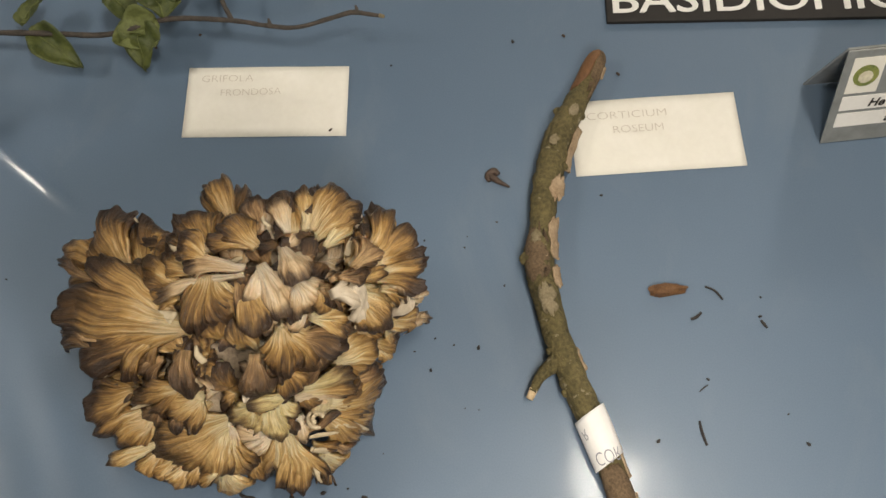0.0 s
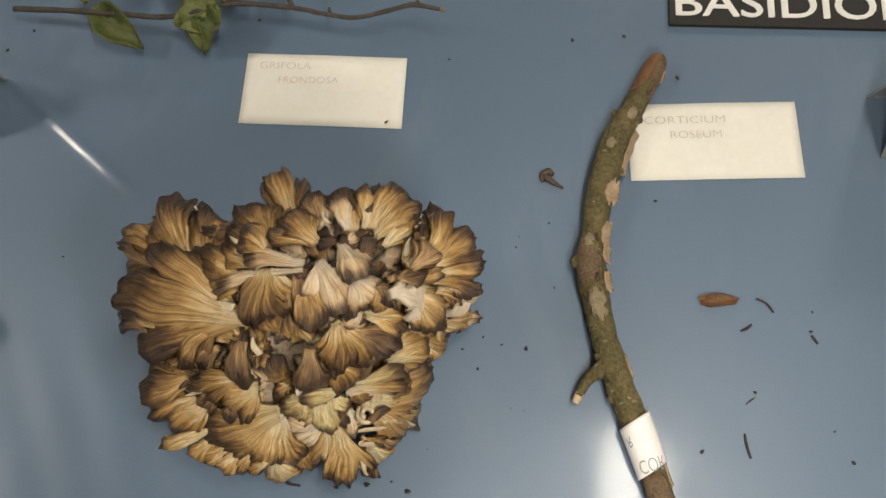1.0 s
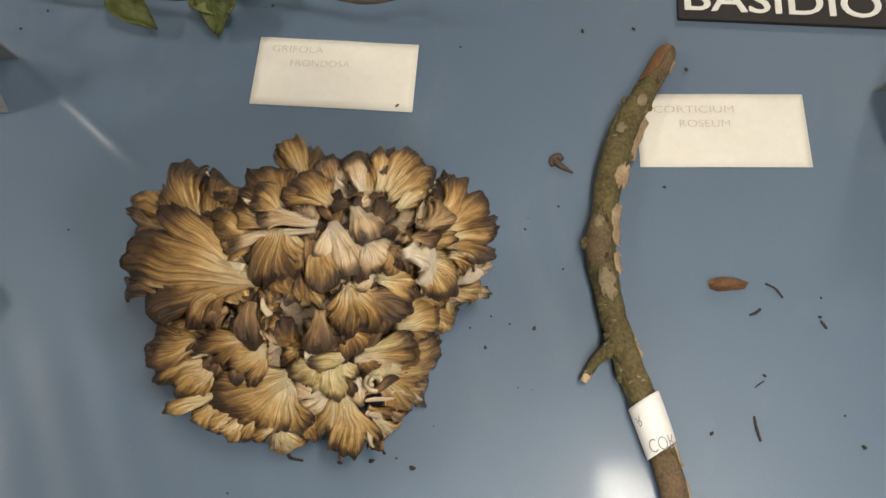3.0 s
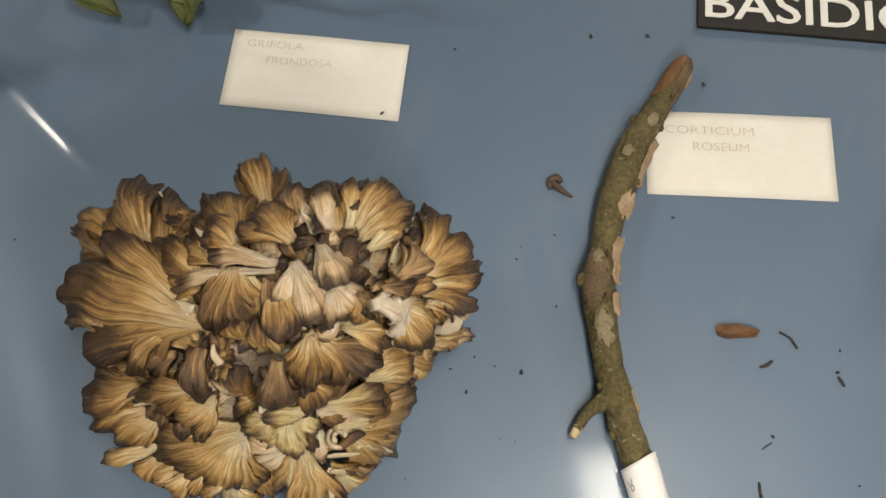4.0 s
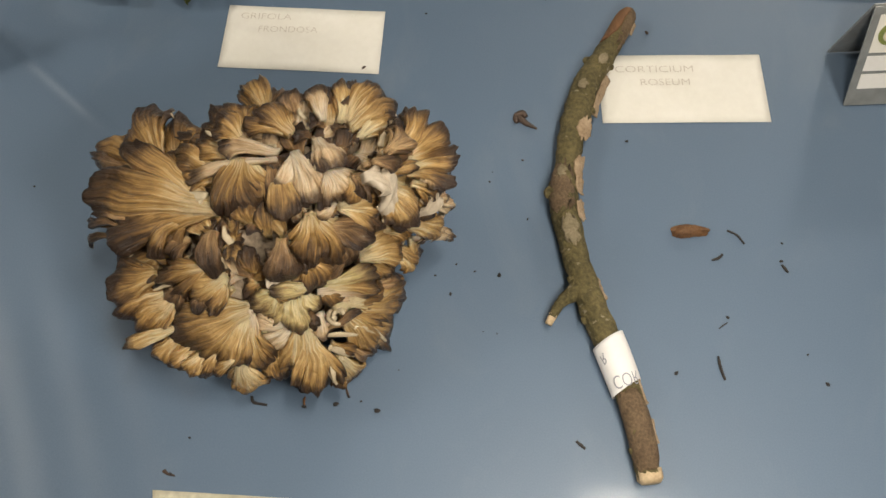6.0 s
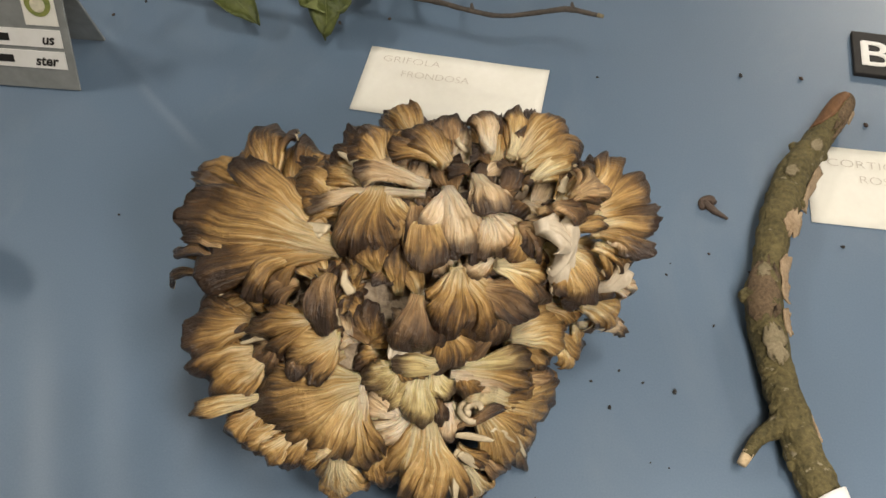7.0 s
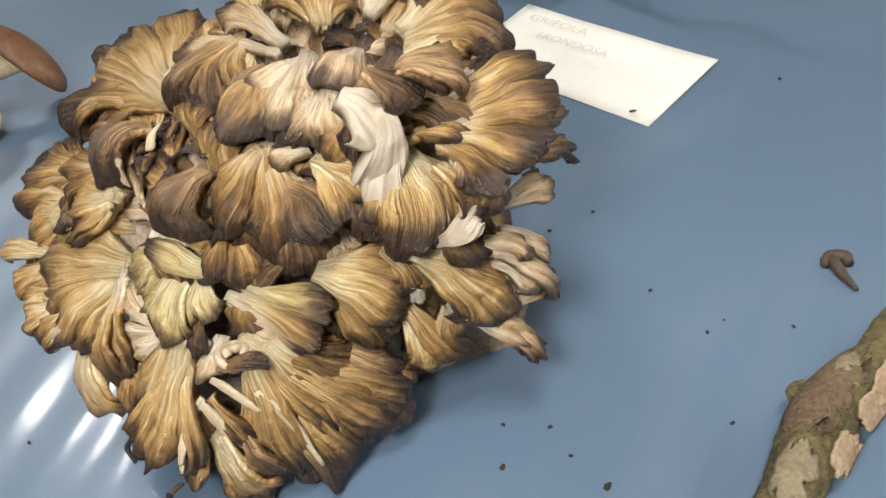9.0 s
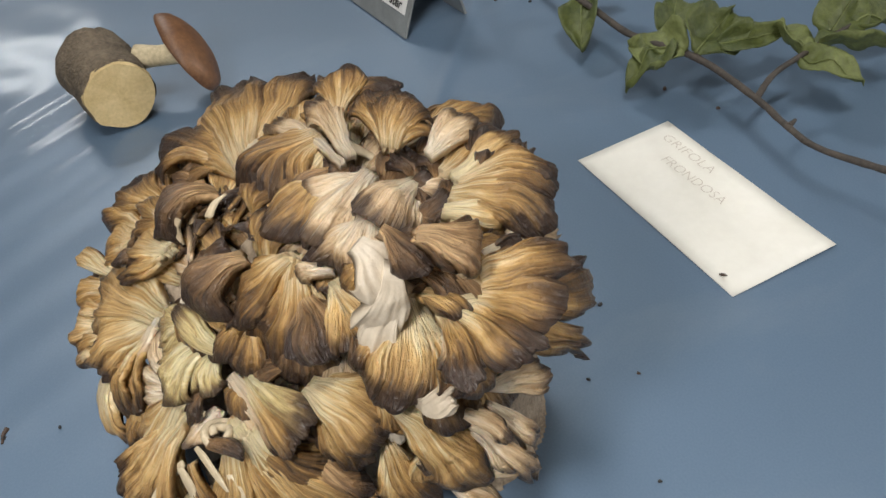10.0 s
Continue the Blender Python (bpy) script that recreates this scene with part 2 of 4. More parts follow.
def tube(name, line, mat, sides=16, rough=0.0, seed=0, freq=60.0, caps=True):
    """A tube along rows of x, y, z, radius; rough: uneven bark as a share of the radius."""
    _, side, up = frames_along(line)
    verts, faces = [], []
    for i, row in enumerate(line):
        for k in range(sides):
            a = 2 * math.pi * k / sides
            d = side[i] * math.cos(a) + up[i] * math.sin(a)
            q = row[:3] + d * row[3]
            bump = noise.noise(Vector(q) * freq + Vector((seed, 0, 0))) + 0.5 * noise.noise(Vector(q) * freq * 3)
            verts.append(q + d * row[3] * rough * bump)
    n = len(line)
    for i in range(n - 1):
        for k in range(sides):
            faces.append((i * sides + k, i * sides + (k + 1) % sides, (i + 1) * sides + (k + 1) % sides, (i + 1) * sides + k))
    if caps:
        faces += [tuple(range(sides))[::-1], tuple((n - 1) * sides + k for k in range(sides))]
    return mesh_of(name, verts, faces, mat)


def text_mesh(words, size, mat, thin=0.0, shear=0.0, depth=0.0):
    c = bpy.data.curves.new("writing", "FONT")
    c.body, c.size, c.offset, c.shear, c.extrude, c.resolution_u = words, size, thin, shear, depth, 4
    tmp = new("writing", c)
    bpy.context.view_layer.update()
    me = bpy.data.meshes.new_from_object(tmp.evaluated_get(bpy.context.evaluated_depsgraph_get()))
    bpy.data.objects.remove(tmp)
    me.materials.clear()
    me.materials.append(mat)
    return me


def writing(words, size, mat, parent, at, turn=0.0, thin=0.0, shear=0.0, width=None, depth=0.0, tilt=0.0):
    me = text_mesh(words, size, mat, thin, shear, depth)
    if width:
        xs = [v.co.x for v in me.vertices]
        k = width / (max(xs) - min(xs))
        for v in me.vertices:
            v.co.x = (v.co.x - min(xs)) * k
    ob = part("writing", me, mat, parent)
    ob.matrix_local = pose(*at, tilt, 0, turn)
    return ob


# ---- room ----
structure("floor", box_bm(-6.5, -3, -0.1, 4, 4, 0), M_FLOOR, "worn brown linoleum floor of the hall", "floor")
structure("ceiling", box_bm(-6.5, -3, 2.7, 4, 4, 2.8), M_CEIL, "plain white painted ceiling", "ceiling")
structure("wall_north", box_bm(-6.5, 4.0, 0, 4, 4.12, 2.7), M_WALL, "plain off-white painted wall", "wall")
structure("wall_south", box_bm(-6.5, -3.12, 0, 4, -3.0, 2.7), M_WALL, "plain off-white painted wall", "wall")
structure("wall_east", box_bm(4.0, -3.0, 0, 4.12, 4.0, 2.7), M_WALL, "plain off-white painted wall", "wall")
structure("wall_west", box_bm(-6.62, -3.0, 0, -6.5, 4.0, 2.7), M_WALL, "plain off-white painted wall", "wall")
# The north-east housing only goes with the added fill light.
for px, py, watts, wide in PANELS_AND_FILL:
    lamp = thing("ceiling_and_fill_light", (px, py, 2.7), "long white ceiling light panel with pale frame, the north-east one added as unseen fill", "ceiling light", "ceiling lights")
    h = wide / 2
    for x0, y0, x1, y1 in ((-h - 0.03, -0.33, h + 0.03, -0.302), (-h - 0.03, 0.302, h + 0.03, 0.33), (-h - 0.03, -0.302, -h - 0.002, 0.302), (h + 0.002, -0.302, h + 0.03, 0.302)):
        part("frame", box_bm(x0, y0, -0.03, x1, y1, 0.0, 0.003), M_CEIL, lamp)
    part("diffuser", box_bm(-h, -0.30, -0.012, h, 0.30, -0.002), M_LAMP, lamp)

# ---- table with its blue sheet ----
X0, X1, Y0, Y1 = -1.1, 1.3, -0.372, 0.85
table = thing("table", (0, 0, 0), "long exhibition table with cream painted front edge", "table")
part("tabletop", box_bm(X0, Y0 - 0.020, 0.71, X1, Y1, TABLE - 0.004, 0.002), M_RIM, table, "cream painted table top")
for lx in (X0 + 0.08, X1 - 0.08):
    for ly in (Y0 + 0.08, Y1 - 0.08):
        part("leg", box_bm(lx - 0.03, ly - 0.03, 0, lx + 0.03, ly + 0.03, 0.71, 0.004), M_LEG, table)


def crease(x, y):
    """Low folds of the sheet: one sharp fold beside the cluster, and soft ripples at the front."""
    ax, ay, bx, by = -0.235, 0.060, -0.070, -0.070
    lx, ly = bx - ax, by - ay
    ll = math.hypot(lx, ly)
    s = ((x - ax) * lx + (y - ay) * ly) / ll / ll
    d = ((x - ax) * ly - (y - ay) * lx) / ll
    z = 0.0018 * math.exp(-(d / 0.0050) ** 2) * max(0.0, min(1.0, 6 * s)) * max(0.0, min(1.0, 5 * (1 - s)))
    front = max(0.0, min(1.0, (-0.16 - y) / 0.08)) * max(0.0, min(1.0, (0.14 - x) / 0.08))
    z += front * (0.00035 * math.sin(2 * math.pi * (0.9 * x + 0.45 * y) / 0.036 + 1.5 * math.sin(11 * x + 7 * y)) + 0.0006 * noise.noise(Vector((x * 14, y * 9, 2))))
    return z


def sheet():
    xs = np.concatenate([np.linspace(X0, -0.30, 30)[:-1], np.linspace(-0.30, -0.04, 105)[:-1], np.linspace(-0.04, 0.16, 60)[:-1], np.linspace(0.16, X1, 40)])
    ys = np.concatenate([np.linspace(Y0, -0.10, 80)[:-1], np.linspace(-0.10, 0.10, 80)[:-1], np.linspace(0.10, Y1, 20)])
    nx, ny = len(xs), len(ys)
    verts = [(x, y, crease(x, y)) for y in ys for x in xs]
    verts += [(x, Y0, -0.0035) for x in xs]
    faces = [(j * nx + i, j * nx + i + 1, (j + 1) * nx + i + 1, (j + 1) * nx + i) for j in range(ny - 1) for i in range(nx - 1)]
    faces += [(nx * ny + i, nx * ny + i + 1, i + 1, i) for i in range(nx - 1)]
    ob = new("table_cover", mesh_of("table_cover", verts, faces, M_BLUE))
    ob.location = (0, 0, TABLE)
    tagged(ob, "glossy plain blue plastic sheet covering the table", "table cover")


sheet()
edge = new("edge_strip", mesh_of("edge_strip", [(X0, -0.004, -0.004), (X1, -0.004, -0.004), (X1, 0, -0.004), (X0, 0, -0.004), (X0, -0.004, 0.0), (X1, -0.004, 0.0), (X1, 0, 0.0), (X0, 0, 0.0)],
                                 [(0, 3, 2, 1), (4, 5, 6, 7), (0, 1, 5, 4), (1, 2, 6, 5), (2, 3, 7, 6), (3, 0, 4, 7)], M_GLASS_EDGE, False))
edge.location = (0, Y0 - 0.0005, TABLE)
tagged(edge, "dark green glossy strip along the table edge", "edge strip", kind="structure")


def tape(x0, x1, y1):
    """A strip of masking tape over the table's front edge, with torn ends."""
    rng = random.Random(int(x0 * 1000))
    nx, ny = 24, 8
    verts, faces = [], []
    for j in range(ny + 1):
        tear0, tear1 = rng.uniform(-0.002, 0.002), rng.uniform(-0.002, 0.002)
        for i in range(nx + 1):
            x = x0 + (x1 - x0) * i / nx + (tear0 if i == 0 else tear1 if i == nx else 0)
            y = y1 - j * 0.0075
            z = 0.0009 + 0.0005 * noise.noise(Vector((x * 90, y * 90, 3)))
            if y < -0.3775:
                z -= (-0.3775 - y) * 0.6 - 0.001
            verts.append((x, max(y, -0.3965), z))
    for j in range(ny):
        for i in range(nx):
            a = j * (nx + 1) + i
            faces.append((a, a + nx + 1, a + nx + 2, a + 1))
    me = mesh_of("tape_strip", verts, faces, M_TAPE)
    ob = new("tape_strip", me)
    ob.location = (0, 0, TABLE)
    mod = ob.modifiers.new("thick", "SOLIDIFY")
    mod.thickness = 0.0003
    tagged(ob, "cream masking tape strip over the table edge", "tape", "tape strips")


tape(0.017, 0.152, -0.346)
tape(0.176, 0.310, -0.347)

# ---- maitake cluster ----
HUB = Vector((0.085, -0.185, TABLE))
cluster = thing("mushroom_cluster", HUB, "large brown maitake mushroom cluster of layered frilly fronds", "mushroom")
MIDDLE = np.array((0.0, 0.012, 0.02))
frng = random.Random(7)


def lobe(b, t, w, arch, curl, cup, ragged, thick, nu, nv, turn, drop):
    """One lobe of a frond as a fleshy fan: a narrow foot, a rounded scalloped rim that rolls down, flutes along it."""
    axis = t - b
    out = (b + t) / 2 - MIDDLE
    out[2] += 0.03
    out /= np.linalg.norm(out)
    a = axis / np.linalg.norm(axis)
    n = out - a * (out @ a)
    n /= np.linalg.norm(n)
    s = np.cross(a, n)
    axis = axis * math.cos(turn) + s * np.linalg.norm(axis) * math.sin(turn)
    b = b - n * drop
    length = np.linalg.norm(axis)
    a = axis / length
    s = np.cross(a, n)
    seed, ph, folds = frng.uniform(0, 90), frng.uniform(0, 6), frng.uniform(3.5, 6.5)
    twist, sweep = frng.uniform(-0.10, 0.10), frng.uniform(-0.12, 0.12)
    bow = min(0.5 * w, 0.80 * length)
    top, bottom, uvs = [], [], []
    for j in range(nv + 1):
        v = -1 + 2 * j / nv
        broad = noise.noise(Vector((v * 1.7, seed, 0)))
        scallop = math.sqrt(math.sin(v * folds + ph) ** 2 + 0.04) - 0.65
        nick = noise.noise(Vector((v * 8.0, seed, 4)))
        crimp = noise.noise(Vector((v * 20.0, seed, 8)))
        flute = math.sin(v * folds + ph + 0.6) * 0.4 + noise.noise(Vector((v * 5.0, seed, 2)))
        th = v * 1.50
        for i in range(nu + 1):
            u = 1 - (1 - i / nu) ** 1.25
            grow = u * u * (3 - 2 * u)
            half = w * 0.5 * (0.30 + 0.70 * grow ** 0.75)
            edge = u ** 3 * (ragged * (1.7 * broad + 0.9 * scallop + 0.22 * nick) + 0.006 * crimp)
            ps = half * math.sin(th) * (1 + edge) + sweep * length * u * u
            pa = length * u * (1 + edge) - bow * (1 - math.cos(th)) * u ** 2.2
            roll = max(0.0, (u - 0.55) / 0.45)
            pn = length * arch * math.sin(math.pi * u * 0.9) - curl * w * roll ** 2.0 - cup * w * v * v * (0.25 + 0.75 * u)
            pn += w * (0.05 * scallop * u ** 3 + 0.080 * flute * u + 0.15 * broad * u * u + 0.05 * nick * u ** 3 + 0.010 * crimp * u ** 5) + twist * w * v * u
            p = b + a * pa + s * ps + n * pn
            p = p + np.array(noise.noise_vector(Vector(p) * 45)) * 0.0044 * u + np.array(noise.noise_vector(Vector(p) * 115)) * 0.0014
            p[2] = max(p[2], 0.0025)
            q = p - n * (thick * (1.2 - 0.75 * u) + 0.0004) - a * 0.0012 * u ** 6
            q[2] = max(q[2], 0.001)
            top.append(p)
            bottom.append(q)
            uvs.append((v * w / 0.055 + seed, u * (1 + 0.04 * scallop)))
    m = (nu + 1) * (nv + 1)
    row = nu + 1
    faces, under = [], []
    for j in range(nv):
        for i in range(nu):
            c = j * row + i
            faces.append((c, c + 1, c + row + 1, c + row))
            under.append((m + c, m + c + row, m + c + row + 1, m + c + 1))
    ring = [j * row for j in range(nv, -1, -1)] + list(range(1, nu + 1)) + [j * row + nu for j in range(1, nv + 1)] + [nv * row + i for i in range(nu - 1, 0, -1)]
    rim = [(ring[k], m + ring[k], m + ring[(k + 1) % len(ring)], ring[(k + 1) % len(ring)]) for k in range(len(ring))]
    return top + bottom, faces + rim, under, uvs + uvs


SURFACE = []


def add_frond(b, t, w, skin, arch=0.12, curl=0.18, cup=0.10, ragged=0.08, thick=0.0030, nu=13, nv=34, lobes=1):
    """A frond under the cluster; its side lobes are parts of it."""
    b, t = np.array(b, float), np.array(t, float)
    first = None
    for k in range(lobes):
        turn = 0.0 if k == 0 else (0.42 if k % 2 else -0.42) * frng.uniform(0.6, 1.1)
        wk = w if k == 0 else w * frng.uniform(0.5, 0.75)
        tk = t if k == 0 else b + (t - b) * frng.uniform(0.72, 0.95)
        verts, upper, under, uvs = lobe(b, tk, wk, arch * frng.uniform(0.8, 1.2), curl, cup, ragged, thick, nu, nv, turn, 0.0024 * ((k + 1) // 2))
        name = "lobe" if k else "frond"
        me = mesh_of(name, verts, upper + under, [skin, M_PORES])
        me.polygons.foreach_set("material_index", [0] * len(upper) + [1] * len(under))
        layer = me.uv_layers.new(name="UVMap")
        where = np.empty(len(me.loops), dtype=np.int32)
        me.loops.foreach_get("vertex_index", where)
        layer.data.foreach_set("uv", np.array(uvs, dtype=np.float32)[where].ravel())
        ob = part(name, me, skin, first or cluster)
        first = first or ob
    return first


def strip(b, t, w, out):
    """A torn cream strip of flesh: broad at its foot, tapering, bent and ridged."""
    axis = t - b
    side = np.cross(axis, out)
    side /= np.linalg.norm(side)
    bend, arch, ph = frng.uniform(-0.10, 0.10), frng.uniform(0.0, 0.06), frng.uniform(0, 6)
    length, rows, verts, faces = np.linalg.norm(axis), 15, [], []
    for i in range(rows):
        u = i / (rows - 1)
        mid = b + axis * u + side * (bend * length * math.sin(math.pi * u) + 0.10 * w * math.sin(7 * u + ph)) + out * arch * length * math.sin(math.pi * u)
        half = w * 0.75 * (1.0 - 0.72 * u) * (0.6 + 0.4 * min(1, 4 * u)) * (1 + 0.25 * noise.noise(Vector((u * 5, ph, 0))))
        for v, h in ((-1, -0.30), (-0.5, 0.10), (0, 0.02), (0.5, 0.12), (1, -0.30), (0, -0.6)):
            verts.append(mid + side * half * v + out * half * h)
    for i in range(rows - 1):
        for k in range(6):
            faces.append((i * 6 + k, i * 6 + (k + 1) % 6, i * 6 + 6 + (k + 1) % 6, i * 6 + 6 + k))
    faces += [tuple(range(6))[::-1], tuple((rows - 1) * 6 + k for k in range(6))]
    part("strip", mesh_of("strip", verts, faces, M_STRIP), M_STRIP, cluster, "cream torn strip of flesh")


SKINS = {"d": M_FROND, "p": M_FROND_PALE, "k": M_FROND_DARK, "y": M_FROND_YELLOW, "g": M_FROND_GOLD}


def frond(b, t, w, kind="d"):
    """One frond from its foot to the middle of its rim.
    d brown, g golden, p pale, k dark, y yellowish, w bare white flesh, r dark and rolled over, s a pale strip."""
    j = frng.uniform
    b, t = np.array(b), np.array(t)
    if kind != "s":
        for f in (0.0, 0.5, 1.0):
            SURFACE.append(b + (t - b) * f)
    out = (b + t) / 2 - MIDDLE
    out = out / np.linalg.norm(out)
    if kind == "w":
        add_frond(b - out * 0.004, t - out * 0.004, w, M_FLESH, 0.12, 0.15, 0.10, 0.10, 0.005)
    elif kind == "s":
        strip(b - out * 0.0015, t + out * 0.001, w, out)
    elif kind == "r":
        add_frond(b + out * 0.002, t + out * 0.002, w, M_FROND_DARK, 0.30, 0.30, 0.34, 0.03, 0.004)
    else:
        lift = j(-0.001, 0.0015)
        t = t + (t - b) / np.linalg.norm(t - b) * 0.0035
        add_frond(b - out * 0.003, t + out * lift, w * 1.12, SKINS[kind], j(0.06, 0.18), j(0.08, 0.30), j(0.0, 0.22), j(0.025, 0.065), lobes=3 if w > 0.013 else 1)


# Fronds, foot and rim from the cluster's foot point
frond((-0.078, 0.033, 0.101), (-0.085, 0.039, 0.098), 0.006, 's')
frond((-0.089, 0.025, 0.101), (-0.131, 0.046, 0.074), 0.007, 'k')
frond((-0.038, -0.004, 0.118), (-0.107, 0.020, 0.089), 0.029, 'd')
frond((-0.043, -0.006, 0.114), (-0.081, -0.019, 0.107), 0.021, 'd')
frond((-0.044, -0.011, 0.111), (-0.066, -0.030, 0.107), 0.019, 'd')
frond((-0.037, 0.001, 0.121), (-0.080, 0.031, 0.100), 0.021, 'd')
frond((-0.031, -0.004, 0.123), (-0.065, 0.017, 0.106), 0.006, 's')
frond((-0.033, -0.006, 0.121), (-0.054, 0.008, 0.110), 0.004, 's')
frond((-0.085, -0.016, 0.111), (-0.103, -0.006, 0.099), 0.005, 'k')
frond((-0.084, -0.020, 0.108), (-0.113, -0.004, 0.086), 0.006, 'k')
frond((-0.095, -0.013, 0.089), (-0.123, 0.002, 0.068), 0.005, 'k')
frond((-0.103, -0.009, 0.068), (-0.132, 0.003, 0.044), 0.007, 'k')
frond((-0.051, -0.031, 0.106), (-0.100, -0.015, 0.067), 0.029, 'd')
frond((-0.042, -0.027, 0.109), (-0.052, -0.033, 0.105), 0.014, 'k')
frond((-0.063, -0.046, 0.091), (-0.091, -0.052, 0.087), 0.024, 'd')
frond((-0.050, -0.061, 0.088), (-0.075, -0.071, 0.071), 0.023, 'd')
frond((-0.058, -0.056, 0.087), (-0.084, -0.064, 0.079), 0.012, 'd')
frond((-0.028, -0.047, 0.110), (-0.056, -0.046, 0.096), 0.014, 'd')
frond((-0.048, -0.051, 0.095), (-0.063, -0.053, 0.086), 0.003, 's')
frond((-0.045, -0.054, 0.095), (-0.052, -0.065, 0.085), 0.018, 'k')
frond((-0.015, -0.051, 0.105), (-0.037, -0.060, 0.095), 0.020, 'g')
frond((-0.016, -0.052, 0.103), (-0.028, -0.067, 0.093), 0.018, 'g')
frond((-0.029, -0.061, 0.096), (-0.032, -0.069, 0.093), 0.011, 'k')
frond((-0.024, -0.022, 0.112), (-0.024, -0.051, 0.107), 0.019, 'r')
frond((-0.013, -0.031, 0.112), (-0.018, -0.020, 0.113), 0.005, 's')
frond((-0.049, -0.075, 0.075), (-0.080, -0.082, 0.065), 0.011, 'g')
frond((-0.048, -0.079, 0.070), (-0.064, -0.089, 0.060), 0.014, 'd')
frond((-0.038, -0.085, 0.067), (-0.056, -0.093, 0.057), 0.014, 'd')
frond((-0.032, -0.088, 0.066), (-0.040, -0.097, 0.057), 0.014, 'd')
frond((-0.024, -0.090, 0.068), (-0.029, -0.098, 0.058), 0.013, 'd')
frond((-0.011, -0.094, 0.073), (-0.021, -0.098, 0.058), 0.009, 'd')
frond((-0.003, -0.064, 0.085), (-0.047, -0.078, 0.072), 0.030, 'g')
frond((-0.003, -0.065, 0.083), (-0.032, -0.088, 0.066), 0.027, 'g')
frond((-0.003, -0.066, 0.082), (-0.008, -0.093, 0.051), 0.027, 'g')
frond((-0.004, -0.066, 0.082), (-0.015, -0.096, 0.064), 0.020, 'g')
frond((-0.001, -0.064, 0.084), (0.003, -0.076, 0.065), 0.009, 'p')
frond((-0.008, -0.093, 0.059), (-0.008, -0.098, 0.032), 0.020, 'g')
frond((0.005, -0.073, 0.068), (0.009, -0.089, 0.039), 0.017, 'g')
frond((0.004, -0.077, 0.064), (0.015, -0.085, 0.042), 0.014, 'd')
frond((0.021, -0.069, 0.069), (0.005, -0.067, 0.076), 0.013, 'p')
frond((0.023, -0.069, 0.069), (0.009, -0.077, 0.059), 0.014, 'p')
frond((0.027, -0.049, 0.090), (0.011, -0.065, 0.077), 0.020, 'y')
frond((0.025, -0.051, 0.088), (0.024, -0.068, 0.071), 0.018, 'y')
frond((0.031, -0.048, 0.087), (0.036, -0.056, 0.077), 0.013, 'y')
frond((0.019, -0.054, 0.093), (0.003, -0.063, 0.084), 0.015, 'y')
frond((0.039, -0.043, 0.085), (0.017, -0.054, 0.095), 0.011, 'y')
frond((0.043, -0.042, 0.081), (0.071, -0.030, 0.076), 0.011, 'y')
frond((0.044, -0.044, 0.079), (0.070, -0.034, 0.070), 0.009, 'g')
frond((0.019, -0.024, 0.111), (0.016, -0.049, 0.101), 0.022, 'r')
frond((0.016, -0.038, 0.105), (0.018, -0.053, 0.096), 0.014, 'w')
frond((0.036, -0.013, 0.120), (0.032, -0.034, 0.098), 0.018, 'd')
frond((0.037, -0.012, 0.120), (0.047, -0.030, 0.089), 0.025, 'd')
frond((0.041, -0.011, 0.116), (0.059, -0.022, 0.093), 0.020, 'd')
frond((0.049, -0.013, 0.110), (0.070, -0.015, 0.106), 0.020, 'k')
frond((0.055, -0.018, 0.104), (0.064, -0.023, 0.085), 0.021, 'k')
frond((0.032, -0.034, 0.098), (0.035, -0.045, 0.087), 0.011, 'd')
frond((0.036, -0.033, 0.095), (0.044, -0.038, 0.084), 0.014, 'd')
frond((0.057, -0.024, 0.091), (0.047, -0.037, 0.082), 0.009, 'k')
frond((-0.012, 0.018, 0.134), (-0.017, -0.012, 0.118), 0.020, 'd')
frond((-0.010, 0.019, 0.134), (-0.005, -0.009, 0.118), 0.020, 'd')
frond((-0.007, 0.022, 0.130), (0.007, -0.000, 0.122), 0.014, 'g')
frond((-0.015, 0.017, 0.132), (-0.023, 0.002, 0.126), 0.002, 's')
frond((-0.011, 0.017, 0.133), (-0.004, 0.001, 0.121), 0.002, 's')
frond((0.010, 0.018, 0.124), (0.025, -0.011, 0.121), 0.019, 'g')
frond((0.006, 0.025, 0.124), (0.014, -0.003, 0.123), 0.011, 'k')
frond((0.012, 0.025, 0.127), (0.012, 0.016, 0.125), 0.009, 'k')
frond((0.009, 0.034, 0.126), (-0.007, 0.025, 0.132), 0.004, 's')
frond((-0.007, 0.029, 0.130), (-0.018, 0.026, 0.132), 0.003, 's')
frond((-0.019, 0.029, 0.132), (-0.037, 0.043, 0.123), 0.005, 's')
frond((0.005, 0.038, 0.125), (-0.013, 0.072, 0.110), 0.004, 's')
frond((0.005, 0.038, 0.125), (-0.009, 0.086, 0.107), 0.006, 's')
frond((0.013, 0.038, 0.127), (0.005, 0.054, 0.122), 0.004, 's')
frond((-0.011, 0.034, 0.130), (-0.038, 0.057, 0.121), 0.023, 'd')
frond((-0.012, 0.043, 0.127), (-0.027, 0.064, 0.122), 0.020, 'd')
frond((-0.005, 0.046, 0.123), (-0.011, 0.052, 0.121), 0.012, 'k')
frond((-0.019, 0.023, 0.131), (-0.039, 0.035, 0.122), 0.015, 'd')
frond((0.002, 0.049, 0.122), (-0.019, 0.099, 0.101), 0.017, 'd')
frond((0.018, 0.054, 0.126), (0.015, 0.068, 0.129), 0.019, 'k')
frond((-0.017, 0.016, 0.129), (-0.027, 0.015, 0.124), 0.014, 'd')
frond((-0.027, 0.015, 0.124), (-0.054, 0.033, 0.114), 0.020, 'd')
